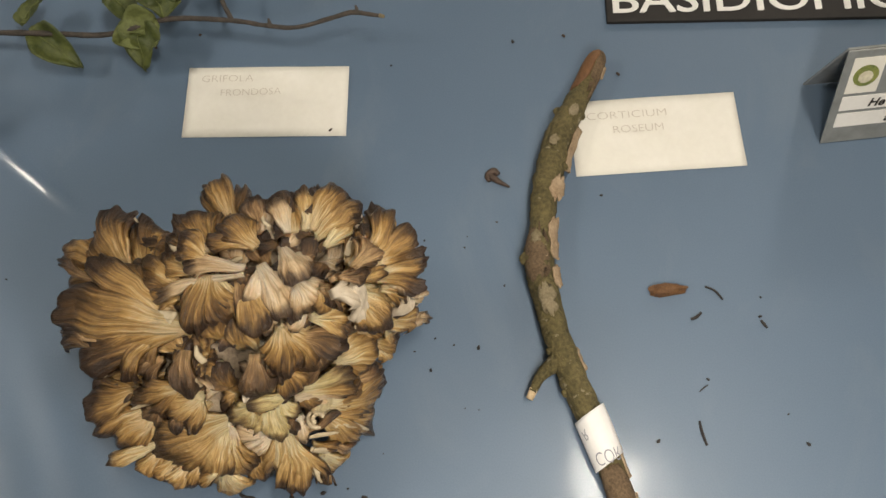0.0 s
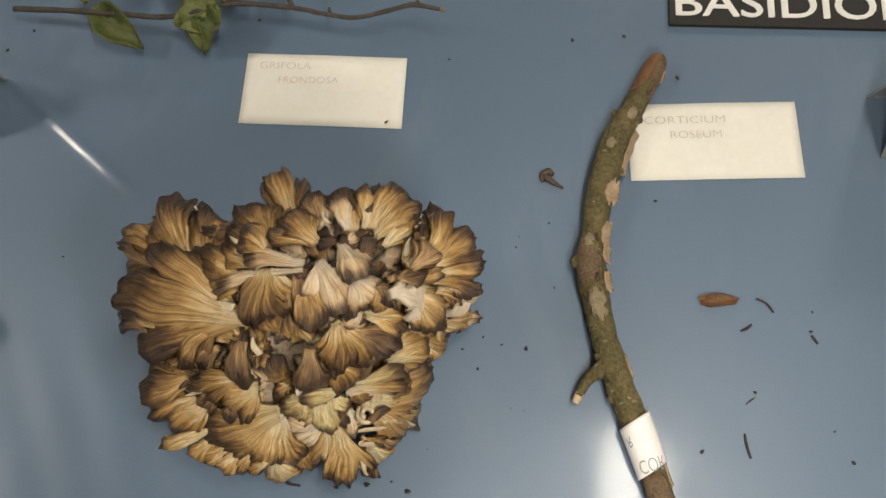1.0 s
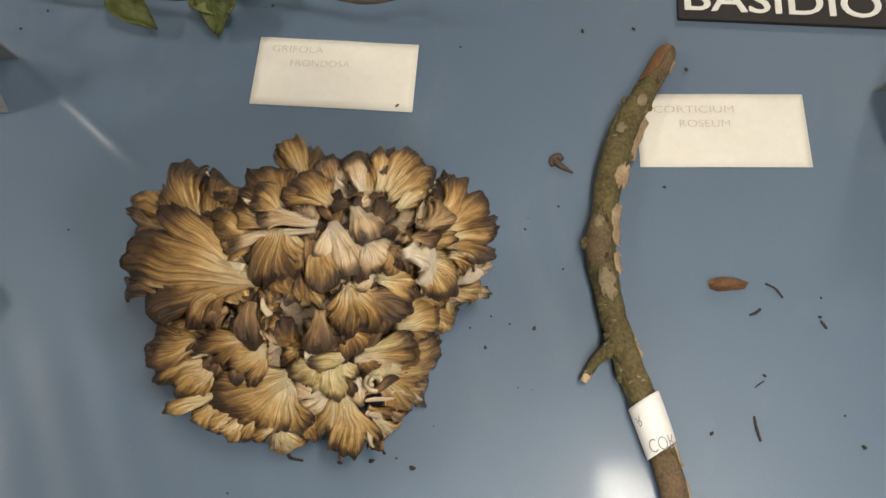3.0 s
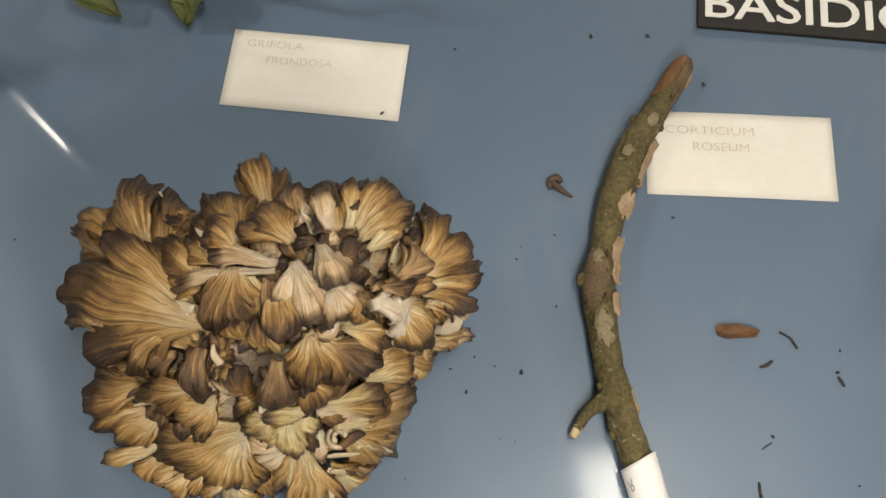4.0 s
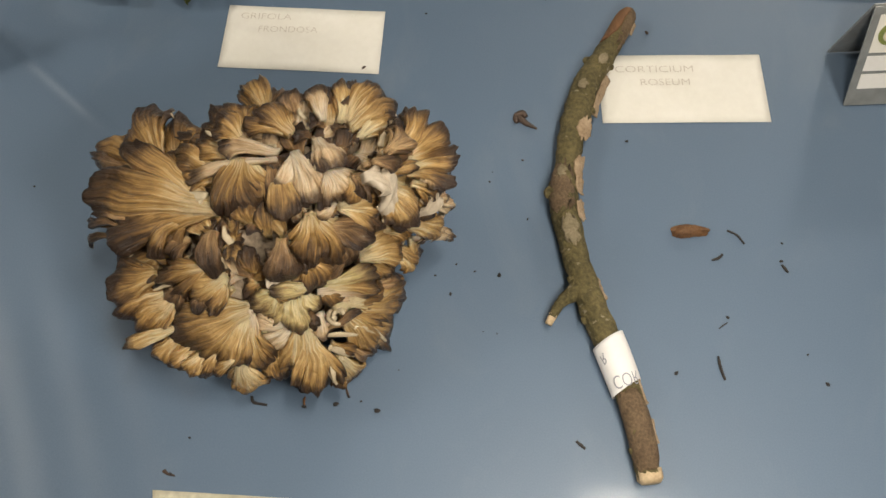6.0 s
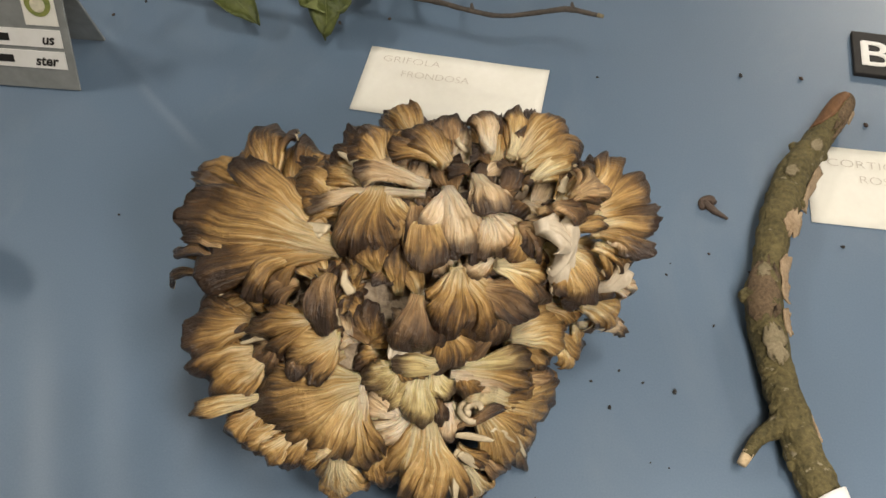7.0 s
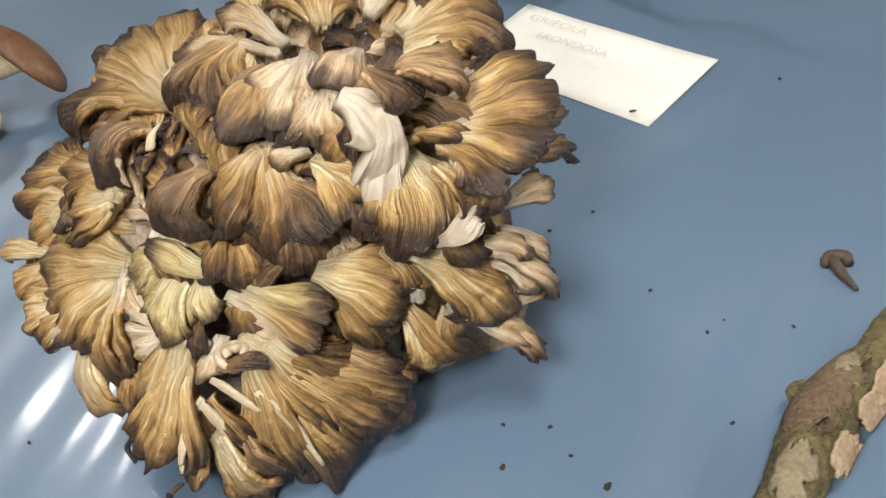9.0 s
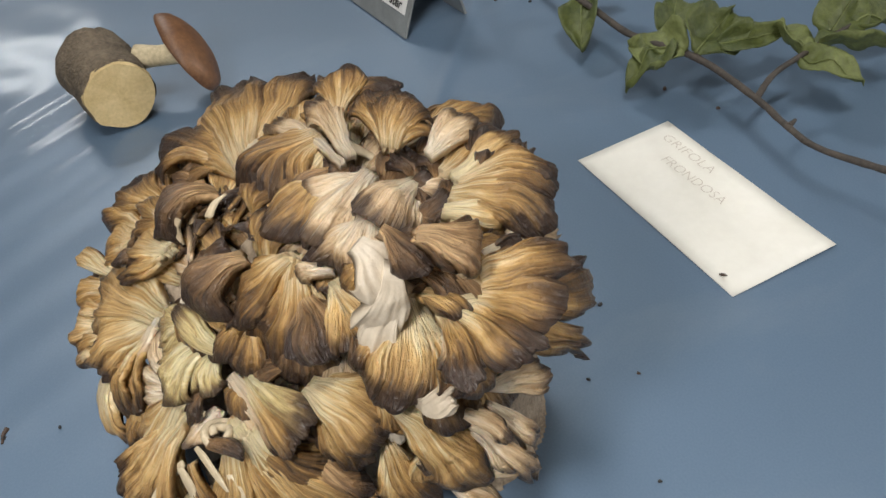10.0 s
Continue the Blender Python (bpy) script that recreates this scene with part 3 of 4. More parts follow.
frond((-0.030, 0.015, 0.124), (-0.043, 0.034, 0.121), 0.012, 'd')
frond((-0.032, 0.017, 0.123), (-0.040, 0.030, 0.121), 0.003, 's')
frond((-0.027, 0.011, 0.124), (-0.050, 0.017, 0.114), 0.017, 'd')
frond((0.039, 0.049, 0.133), (0.031, 0.066, 0.132), 0.012, 'd')
frond((0.044, 0.048, 0.136), (0.038, 0.071, 0.137), 0.017, 'd')
frond((0.051, 0.049, 0.138), (0.052, 0.070, 0.139), 0.014, 'g')
frond((0.050, 0.053, 0.138), (0.054, 0.071, 0.139), 0.004, 's')
frond((0.052, 0.054, 0.138), (0.063, 0.074, 0.137), 0.014, 'd')
frond((0.055, 0.049, 0.138), (0.072, 0.074, 0.133), 0.017, 'd')
frond((0.059, 0.044, 0.138), (0.080, 0.066, 0.130), 0.019, 'g')
frond((0.065, 0.038, 0.138), (0.080, 0.059, 0.129), 0.014, 'g')
frond((0.079, 0.027, 0.131), (0.092, 0.051, 0.126), 0.021, 'd')
frond((0.079, 0.029, 0.132), (0.096, 0.041, 0.123), 0.014, 'k')
frond((0.076, 0.031, 0.135), (0.077, 0.045, 0.130), 0.004, 's')
frond((0.075, 0.019, 0.137), (0.087, 0.026, 0.124), 0.009, 'k')
frond((0.071, 0.014, 0.143), (0.075, 0.018, 0.132), 0.009, 'k')
frond((0.088, 0.030, 0.124), (0.102, 0.057, 0.127), 0.014, 'd')
frond((0.091, 0.029, 0.124), (0.111, 0.050, 0.127), 0.014, 'd')
frond((0.091, 0.026, 0.124), (0.117, 0.038, 0.123), 0.011, 'd')
frond((0.094, 0.023, 0.124), (0.119, 0.032, 0.120), 0.009, 'g')
frond((0.101, 0.021, 0.123), (0.118, 0.029, 0.120), 0.003, 's')
frond((0.095, 0.020, 0.124), (0.119, 0.018, 0.119), 0.011, 'd')
frond((0.098, 0.015, 0.120), (0.114, 0.013, 0.109), 0.013, 'd')
frond((0.102, 0.018, 0.122), (0.111, 0.017, 0.118), 0.004, 's')
frond((0.078, 0.015, 0.117), (0.100, -0.000, 0.100), 0.020, 'g')
frond((0.080, 0.016, 0.119), (0.107, 0.019, 0.088), 0.017, 'g')
frond((0.076, 0.014, 0.118), (0.088, 0.004, 0.098), 0.018, 'g')
frond((0.079, 0.018, 0.122), (0.096, 0.022, 0.124), 0.011, 'g')
frond((0.023, 0.028, 0.132), (0.036, -0.002, 0.124), 0.020, 'p')
frond((0.034, 0.041, 0.129), (0.049, 0.019, 0.133), 0.018, 'p')
frond((0.045, 0.018, 0.130), (0.056, 0.004, 0.119), 0.022, 'p')
frond((0.040, 0.009, 0.125), (0.045, -0.002, 0.120), 0.009, 'k')
frond((0.062, 0.013, 0.130), (0.063, 0.003, 0.115), 0.013, 'd')
frond((0.066, 0.012, 0.132), (0.071, 0.009, 0.114), 0.014, 'k')
frond((0.050, -0.001, 0.119), (0.043, -0.009, 0.115), 0.011, 'p')
frond((0.053, -0.002, 0.117), (0.077, 0.005, 0.107), 0.016, 'g')
frond((0.064, -0.000, 0.112), (0.079, -0.000, 0.098), 0.011, 'k')
frond((0.068, -0.020, 0.086), (0.084, -0.004, 0.076), 0.021, 'g')
frond((0.065, -0.025, 0.081), (0.085, -0.011, 0.062), 0.015, 'g')
frond((0.080, -0.002, 0.088), (0.093, 0.005, 0.077), 0.019, 'd')
frond((0.083, 0.000, 0.083), (0.093, -0.002, 0.067), 0.010, 'w')
frond((0.088, -0.006, 0.066), (0.097, -0.004, 0.042), 0.013, 'd')
frond((0.098, -0.000, 0.095), (0.112, 0.019, 0.063), 0.020, 'g')
frond((0.099, 0.004, 0.064), (0.119, 0.021, 0.044), 0.010, 'p')
frond((0.106, 0.019, 0.080), (0.115, 0.026, 0.065), 0.008, 'p')
frond((0.051, -0.051, 0.070), (0.079, -0.026, 0.038), 0.022, 'd')
frond((0.053, -0.052, 0.069), (0.085, -0.030, 0.018), 0.023, 'g')
frond((0.056, -0.053, 0.068), (0.085, -0.046, 0.015), 0.023, 'g')
frond((0.057, -0.056, 0.065), (0.076, -0.059, 0.022), 0.017, 'g')
frond((0.073, -0.033, 0.058), (0.085, -0.020, 0.040), 0.015, 'k')
frond((0.077, -0.033, 0.037), (0.090, -0.024, 0.020), 0.013, 'k')
frond((0.040, -0.048, 0.079), (0.068, -0.036, 0.067), 0.014, 'p')
frond((0.038, -0.072, 0.059), (0.051, -0.092, 0.036), 0.004, 's')
frond((0.048, -0.074, 0.055), (0.035, -0.090, 0.038), 0.003, 's')
frond((0.049, -0.076, 0.054), (0.066, -0.067, 0.024), 0.005, 's')
frond((0.046, -0.068, 0.057), (0.069, -0.058, 0.040), 0.004, 's')
frond((0.063, -0.060, 0.055), (0.079, -0.055, 0.021), 0.004, 's')
frond((0.047, -0.080, 0.054), (0.049, -0.091, 0.038), 0.005, 's')
frond((0.050, -0.073, 0.054), (0.063, -0.068, 0.038), 0.009, 'd')
frond((0.059, -0.071, 0.045), (0.070, -0.065, 0.019), 0.010, 'k')
frond((0.045, -0.065, 0.060), (0.062, -0.054, 0.064), 0.005, 'k')
frond((0.031, -0.068, 0.071), (0.030, -0.095, 0.026), 0.026, 'g')
frond((0.023, -0.070, 0.067), (0.017, -0.088, 0.030), 0.019, 'g')
frond((0.035, -0.069, 0.065), (0.043, -0.097, 0.040), 0.014, 'g')
frond((0.055, -0.080, 0.040), (0.061, -0.077, 0.006), 0.017, 'g')
frond((0.051, -0.084, 0.041), (0.053, -0.091, 0.032), 0.009, 'g')
frond((0.064, -0.069, 0.030), (0.068, -0.066, 0.018), 0.007, 'k')
frond((0.097, 0.026, 0.126), (0.095, 0.071, 0.104), 0.017, 'g')
frond((0.102, 0.025, 0.123), (0.108, 0.055, 0.103), 0.013, 'g')
frond((-0.025, -0.009, 0.119), (-0.111, 0.005, 0.106), 0.032, 'd')
frond((-0.009, 0.030, 0.139), (-0.020, 0.036, 0.147), 0.017, 'd')
frond((0.020, 0.038, 0.139), (-0.001, 0.050, 0.141), 0.021, 'd')
frond((0.074, 0.005, 0.146), (0.086, 0.013, 0.132), 0.019, 'w')
frond((0.087, 0.010, 0.140), (0.086, 0.004, 0.112), 0.018, 'w')
frond((0.086, 0.013, 0.132), (0.084, -0.006, 0.106), 0.014, 'w')
frond((0.086, 0.021, 0.151), (0.092, 0.035, 0.135), 0.017, 'k')
frond((0.077, 0.012, 0.150), (0.086, 0.018, 0.140), 0.010, 'k')
frond((0.114, 0.024, 0.104), (0.112, 0.041, 0.097), 0.009, 'p')
frond((0.110, 0.027, 0.089), (0.112, 0.040, 0.069), 0.008, 'p')
frond((0.110, 0.037, 0.066), (0.118, 0.034, 0.056), 0.005, 'p')
frond((0.115, 0.018, 0.061), (0.116, 0.032, 0.056), 0.006, 'p')
frond((0.012, 0.020, 0.134), (-0.042, 0.014, 0.123), 0.008, 'p')
frond((0.014, 0.024, 0.136), (-0.019, 0.026, 0.138), 0.013, 'p')
frond((0.089, 0.041, 0.135), (0.072, 0.074, 0.112), 0.008, 'p')
frond((0.101, 0.020, 0.124), (0.111, 0.014, 0.121), 0.007, 'p')
frond((0.041, 0.044, 0.144), (0.034, 0.061, 0.144), 0.012, 'p')
frond((0.102, 0.017, 0.120), (0.105, 0.009, 0.103), 0.010, 'd')
frond((0.106, 0.021, 0.121), (0.115, 0.020, 0.105), 0.014, 'd')
frond((0.092, 0.007, 0.111), (0.093, -0.004, 0.095), 0.016, 'd')
frond((0.095, 0.007, 0.109), (0.089, -0.002, 0.086), 0.003, 's')
frond((0.067, -0.023, 0.087), (0.087, -0.005, 0.074), 0.023, 'g')
frond((0.087, 0.003, 0.081), (0.096, 0.007, 0.076), 0.018, 'd')
frond((0.086, 0.001, 0.079), (0.091, -0.003, 0.068), 0.010, 'w')
frond((0.089, -0.006, 0.062), (0.094, -0.005, 0.042), 0.015, 'g')
frond((0.098, 0.005, 0.062), (0.098, 0.002, 0.050), 0.012, 'g')
frond((0.102, 0.012, 0.082), (0.111, 0.020, 0.056), 0.018, 'g')
frond((0.103, 0.010, 0.059), (0.121, 0.022, 0.041), 0.008, 'p')
frond((0.105, 0.014, 0.089), (0.115, 0.035, 0.060), 0.008, 'p')
frond((0.106, 0.015, 0.091), (0.114, 0.028, 0.081), 0.008, 'p')
frond((0.102, 0.004, 0.096), (0.119, 0.011, 0.111), 0.009, 'w')
frond((0.063, -0.049, 0.068), (0.079, -0.030, 0.029), 0.029, 'g')
frond((0.061, -0.053, 0.066), (0.081, -0.041, 0.012), 0.028, 'g')
frond((0.066, -0.058, 0.050), (0.077, -0.054, 0.011), 0.021, 'g')
frond((0.079, -0.026, 0.034), (0.088, -0.023, 0.022), 0.019, 'd')
frond((0.081, -0.023, 0.044), (0.088, -0.017, 0.033), 0.013, 'd')
frond((0.054, -0.076, 0.019), (0.057, -0.081, 0.006), 0.019, 'd')
frond((-0.009, -0.093, 0.045), (-0.009, -0.099, 0.032), 0.017, 'd')
frond((0.005, -0.083, 0.052), (0.010, -0.090, 0.039), 0.014, 'd')
frond((-0.082, 0.039, 0.088), (-0.130, 0.058, 0.072), 0.034, 'd')
frond((-0.081, 0.040, 0.092), (-0.103, 0.076, 0.086), 0.033, 'd')
frond((-0.067, 0.041, 0.094), (-0.076, 0.073, 0.086), 0.030, 'd')
frond((-0.054, 0.037, 0.098), (-0.053, 0.054, 0.096), 0.026, 'd')
frond((-0.053, 0.030, 0.098), (-0.076, 0.034, 0.094), 0.024, 'k')

CLOUD = np.array(SURFACE)


def height_at(x, y):
    """The cluster's height over a place, from the fronds round it."""
    d = np.hypot(CLOUD[:, 0] - x, CLOUD[:, 1] - y)
    k = 1 / (d + 0.004) ** 3
    return float((CLOUD[:, 2] * k).sum() / k.sum()), float(d.min())


def core():
    """The crumpled flesh that the fronds grow from, a few millimetres under them."""
    nx, ny, verts = 110, 90, []
    for j in range(ny + 1):
        for i in range(nx + 1):
            x, y = -0.105 + 0.212 * i / nx, -0.080 + 0.165 * j / ny
            inside = 1 - (abs((x + 0.004) / 0.090) ** 3 + abs((y - 0.006) / 0.076) ** 3)
            edge = max(0.0, min(1.0, inside / 0.45, (0.054 - 0.857 * x + 0.514 * y) / 0.025))
            z, _ = height_at(x, y)
            fold = noise.noise(Vector((x * 90, y * 90, 1))) + 0.6 * noise.noise(Vector((x * 210, y * 210, 5)))
            verts.append((x, y, (z - 0.010) * edge ** 0.45 + 0.0045 * fold * edge - 0.003))
    row = nx + 1
    faces = [(j * row + i, j * row + i + 1, (j + 1) * row + i + 1, (j + 1) * row + i) for j in range(ny) for i in range(nx)]
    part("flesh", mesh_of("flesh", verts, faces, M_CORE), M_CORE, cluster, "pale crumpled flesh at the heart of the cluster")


core()


def dome(ang, lift):
    """A point of the cluster's rounded bulk: ang round it, lift from 0 at the table to 1 on top."""
    c, s = math.cos(ang), math.sin(ang)
    rr = (abs(c / 0.112) ** 3 + abs(s / 0.088) ** 3) ** (-1 / 3)
    flat = (1 - lift ** 3) ** (1 / 3)
    return np.array((c * rr * flat, 0.012 + s * rr * flat, 0.012 + 0.105 * lift + 0.018 * s * lift))


# Hidden tiers that close the sides below the overhanging fronds
for ring, (lift, count, size) in enumerate(((0.06, 22, 0.036), (0.30, 20, 0.036), (0.55, 18, 0.036))):
    for i in range(count):
        ang = 2 * math.pi * (i + frng.uniform(-0.3, 0.3)) / count + ring
        tip = dome(ang, min(0.99, max(0.02, lift + frng.uniform(-0.08, 0.08))))
        if tip[0] > 0.02 and tip[1] < 0.03:
            tip = MIDDLE + (tip - MIDDLE) * np.array((0.82, 0.84, 1))
        if tip[0] < -0.03 and tip[1] < 0.05:
            tip = MIDDLE + (tip - MIDDLE) * np.array((0.80, 0.84, 1))
        tip = MIDDLE + (tip - MIDDLE) * frng.uniform(0.88, 0.96)
        if tip[0] < -0.075 or tip[1] > 0.065 or (tip[0] > 0.085 and tip[1] > 0.04 and lift < 0.5) or 0.857 * tip[0] - 0.514 * tip[1] > 0.074:
            continue
        inner = MIDDLE + (tip - MIDDLE) * 0.55
        foot = tip + (inner - tip) * (size / np.linalg.norm(inner - tip))
        foot[2] += 0.010
        skin = frng.choice((M_FROND, M_FROND_GOLD, M_FROND_GOLD, M_FROND_PALE))
        add_frond(foot, tip, size * frng.uniform(0.7, 1.1), skin, frng.uniform(0.05, 0.2), frng.uniform(0.05, 0.2), frng.uniform(0.0, 0.15), 0.08, 0.0025, 9, 16)

# Smaller fronds closing the gaps between the large ones
for gy in range(14):
    for gx in range(17):
        x = -0.090 + 0.0115 * gx + frng.uniform(-0.005, 0.005)
        y = -0.072 + 0.0110 * gy + frng.uniform(-0.005, 0.005)
        z, near = height_at(x, y)
        ang = math.atan2(y - 0.01, x - 0.02) + frng.uniform(-0.7, 0.7)
        size = frng.uniform(0.012, 0.022)
        tx, ty = x + math.cos(ang) * size, y + math.sin(ang) * size
        tz, beyond = height_at(tx, ty)
        if beyond > 0.010 or near > 0.02 or abs(tx / 0.100) ** 3 + abs((ty - 0.006) / 0.084) ** 3 > 0.80 or 0.857 * tx - 0.514 * ty > 0.078:
            continue
        skin = frng.choice((M_FROND, M_FROND_GOLD, M_FROND_PALE, M_FROND_PALE, M_FROND_DARK))
        add_frond((x, y, z - 0.012), (tx, ty, tz - frng.uniform(0.0, 0.004)), size * frng.uniform(0.7, 1.2), skin, frng.uniform(0.05, 0.25), frng.uniform(0.0, 0.3), frng.uniform(-0.1, 0.2), 0.10, 0.002, 9, 14)

# Small crumpled frills in the middle, between the larger fronds
for i in range(44):
    x, y = frng.uniform(-0.032, 0.030), frng.uniform(-0.046, -0.008)
    z, near = height_at(x, y)
    ang, size = frng.uniform(0, 6.28), frng.uniform(0.008, 0.015)
    tx, ty = x + math.cos(ang) * size, y + math.sin(ang) * size
    tz, beyond = height_at(tx, ty)
    skin = frng.choice((M_FROND, M_FROND_PALE, M_FROND_DARK, M_FROND_GOLD))
    add_frond((x, y, z - 0.009), (tx, ty, tz + frng.uniform(-0.003, 0.001)), size * frng.uniform(0.7, 1.2), skin, frng.uniform(0.1, 0.4), frng.uniform(-0.3, 0.5), frng.uniform(-0.3, 0.3), 0.14, 0.0016, 8, 12)

# Dark crisp frills in the hollow on top
for i in range(22):
    a, r = i * 2.399, 0.0040 * math.sqrt(i) * 1.5
    x, y = 0.056 + r * math.cos(a), 0.040 + r * math.sin(a) * 0.9
    c = np.array((x, y, height_at(x, y)[0] - 0.004))
    tip = c + np.array((math.cos(a) * 0.010, math.sin(a) * 0.010, 0.007 + frng.uniform(-0.003, 0.004)))
    add_frond(c - (0, 0, 0.004), tip, frng.uniform(0.008, 0.014), M_FROND_DARK, 0.2, frng.uniform(-0.2, 0.5), 0.3, 0.12, 0.0012, 8, 12, 1)


def curl_ribbon(at, r0, r1, wide, turns, start, mat=M_STRIP):
    """A frond edge rolled into a small spiral."""
    n, verts, faces = 40, [], []
    for i in range(n + 1):
        s = i / n
        a, r = start + s * turns * 2 * math.pi, r0 + (r1 - r0) * s
        c, d = math.cos(a), math.sin(a)
        h = wide * (0.35 + 0.65 * math.sin(math.pi * min(1, s * 0.8 + 0.15)))
        lean = 0.0012 * math.sin(a * 2)
        for rr, z in ((r, 0), (r + 0.0008, h * 0.7), (r - 0.0006, h), (r - 0.0022, h * 0.75), (r - 0.0022, 0)):
            verts.append((at[0] + c * rr, at[1] + d * rr, at[2] + z + 0.003 * s + lean))
    for i in range(n):
        for k in range(5):
            faces.append((i * 5 + k, i * 5 + (k + 1) % 5, i * 5 + 5 + (k + 1) % 5, i * 5 + 5 + k))
    faces += [(4, 3, 2, 1, 0), tuple(n * 5 + k for k in range(5))]
    part("curled_rim", mesh_of("curled_rim", verts, faces, mat), mat, cluster, "cream rolled-up frond edge")


curl_ribbon((0.051, -0.056, 0.061), 0.0082, 0.0030, 0.005, 1.6, 0.8, M_PORES)
curl_ribbon((0.026, 0.058, 0.122), 0.0070, 0.0050, 0.006, 0.75, 0.2)
curl_ribbon((0.082, 0.026, 0.133), 0.0045, 0.0020, 0.005, 1.2, 3.0)


# ---- paper cards ----
def card(corner, turn, width, height, label):
    nx, ny = 20, 8
    verts = []
    for lay in (0.0016, 0.0012):
        for j in range(ny + 1):
            for i in range(nx + 1):
                x, y = i / nx, j / ny
                lift = 0.0012 * (2 * x - 1) ** 2 * y + 0.0006 * math.sin(5 * x + 2)*(y - 0.3)
                verts.append((x * width, y * height + 0.0012 * math.sin(3.2 * x) * y, lay + max(0.0, lift) - 0.0009))
    m = (nx + 1) * (ny + 1)
    faces = []
    for j in range(ny):
        for i in range(nx):
            a = j * (nx + 1) + i
            faces.append((a, a + 1, a + nx + 2, a + nx + 1))
            faces.append((m + a, m + a + nx + 1, m + a + nx + 2, m + a + 1))
    ring = list(range(nx + 1)) + [j * (nx + 1) + nx for j in range(1, ny + 1)] + [ny * (nx + 1) + i for i in range(nx - 1, -1, -1)] + [j * (nx + 1) for j in range(ny - 1, 0, -1)]
    faces += [(ring[k], m + ring[k], m + ring[(k + 1) % len(ring)], ring[(k + 1) % len(ring)]) for k in range(len(ring))]
    t = thing("name_card", (*corner, TABLE), label, "card", "name cards", turn)
    part("paper", mesh_of("paper", verts, faces, M_PAPER), M_PAPER, t)
    return t


c1 = card((0.0, 0.0), 0.0, 0.135, 0.065, "white paper card pencilled with the fungus name, flat on the table")
writing("GRIFOLA", 0.0092, M_PENCIL, c1, (0.012, 0.0510, 0.0024), 0.5, -0.00020, 0.0, 0.043)
writing("FRONDOSA", 0.0092, M_PENCIL, c1, (0.029, 0.0375, 0.0022), 1.5, -0.00020, 0.0, 0.050)
c2 = card((0.3195, -0.0385), 3.6, 0.135, 0.066, "white paper card pencilled with the fungus name, partly under the stick")
writing("CORTICIUM", 0.0095, M_PENCIL, c2, (0.014, 0.0485, 0.0024), 0.0, -0.00020, 0.0, 0.064)
writing("ROSEUM", 0.0095, M_PENCIL, c2, (0.034, 0.0355, 0.0022), 0.0, -0.00020, 0.0, 0.040)

# ---- stick ----
STICK = smooth_line(((0.3395, 0.0665, 0, 0.0030), (0.3385, 0.0640, 0, 0.0082), (0.334, 0.054, 0, 0.0108), (0.323, 0.030, 0, 0.0115), (0.305, -0.006, 0, 0.0142), (0.294, -0.045, 0, 0.0147), (0.288, -0.083, 0, 0.0132), (0.285, -0.115, 0, 0.0150),
                     (0.290, -0.145, 0, 0.0134), (0.298, -0.179, 0, 0.0138), (0.308, -0.207, 0, 0.0142), (0.320, -0.238, 0, 0.0142), (0.333, -0.276, 0, 0.0128), (0.338, -0.297, 0, 0.0127), (0.342, -0.321, 0, 0.0118)), 12)
STICK[:, 3] *= np.linspace(0.80, 0.66, len(STICK))
STICK[:, 0] += np.linspace(0.002, 0.002, len(STICK))
STICK[:, 2] = STICK[:, 3] * 1.02
STICK[:, :2] -= (0.31, -0.13)
STICK[:32, 2] += np.linspace(0.008, 0.0, 32)
stick = thing("stick", (0.31, -0.13, TABLE), "crooked green-brown branch piece with peeling crust fungus", "stick")
part("bark", tube("bark", STICK, M_BARK, 40, 0.17, 2, 110), M_BARK, stick, "mossy green-brown bark")
S_T, S_S, S_U = frames_along(STICK)


def on_stick(s, ang, lift):
    i = min(len(STICK) - 1.001, max(0, s * (len(STICK) - 1)))
    k, f = int(i), i - int(i)
    row = STICK[k] * (1 - f) + STICK[k + 1] * f
    d = S_S[k] * math.cos(ang) + S_U[k] * math.sin(ang)
    return row[:3] + d * (row[3] * 1.03 + lift)


def flake(name, s0, s1, a0, a1, mat, curl=0.0, lift=0.0012, seed=0, label="", ragged=0.55):
    """A patch lying on the bark between two places along it and two angles round it; a1's edge may curl away."""
    n, m = 14, 10
    verts, faces = [], []
    for lay in (0, 1):
        for i in range(n + 1):
            for j in range(m + 1):
                u, v = i / n, j / m
                e = noise.noise(Vector((u * 4, seed, 1))) * ragged
                e2 = noise.noise(Vector((v * 4, seed, 7))) * ragged
                s = s0 + (s1 - s0) * (u + e2 * (0.5 - abs(u - 0.5)) * 0.2 + e2 * (u - 0.5))
                a = math.radians(a0 + (a1 - a0) * (v + e * (v - 0.3)))
                shrink = 1 - 0.55 * abs(2 * u - 1) ** 3
                mid = math.radians((a0 + a1) / 2)
                a = mid + (a - mid) * shrink
                verts.append(on_stick(s, a, lift + curl * v * v - lay * (0.0012 + (0.0 if curl else lift))))
    q = (n + 1) * (m + 1)
    for i in range(n):
        for j in range(m):
            c = i * (m + 1) + j
            faces.append((c, c + 1, c + m + 2, c + m + 1))
            faces.append((q + c, q + c + m + 1, q + c + m + 2, q + c + 1))
    ring = list(range(m + 1)) + [i * (m + 1) + m for i in range(1, n + 1)] + [n * (m + 1) + j for j in range(m - 1, -1, -1)] + [i * (m + 1) for i in range(n - 1, 0, -1)]
    faces += [(ring[k], q + ring[k], q + ring[(k + 1) % len(ring)], ring[(k + 1) % len(ring)]) for k in range(len(ring))]
    part(name, mesh_of(name, verts, faces, mat), mat, stick, label)


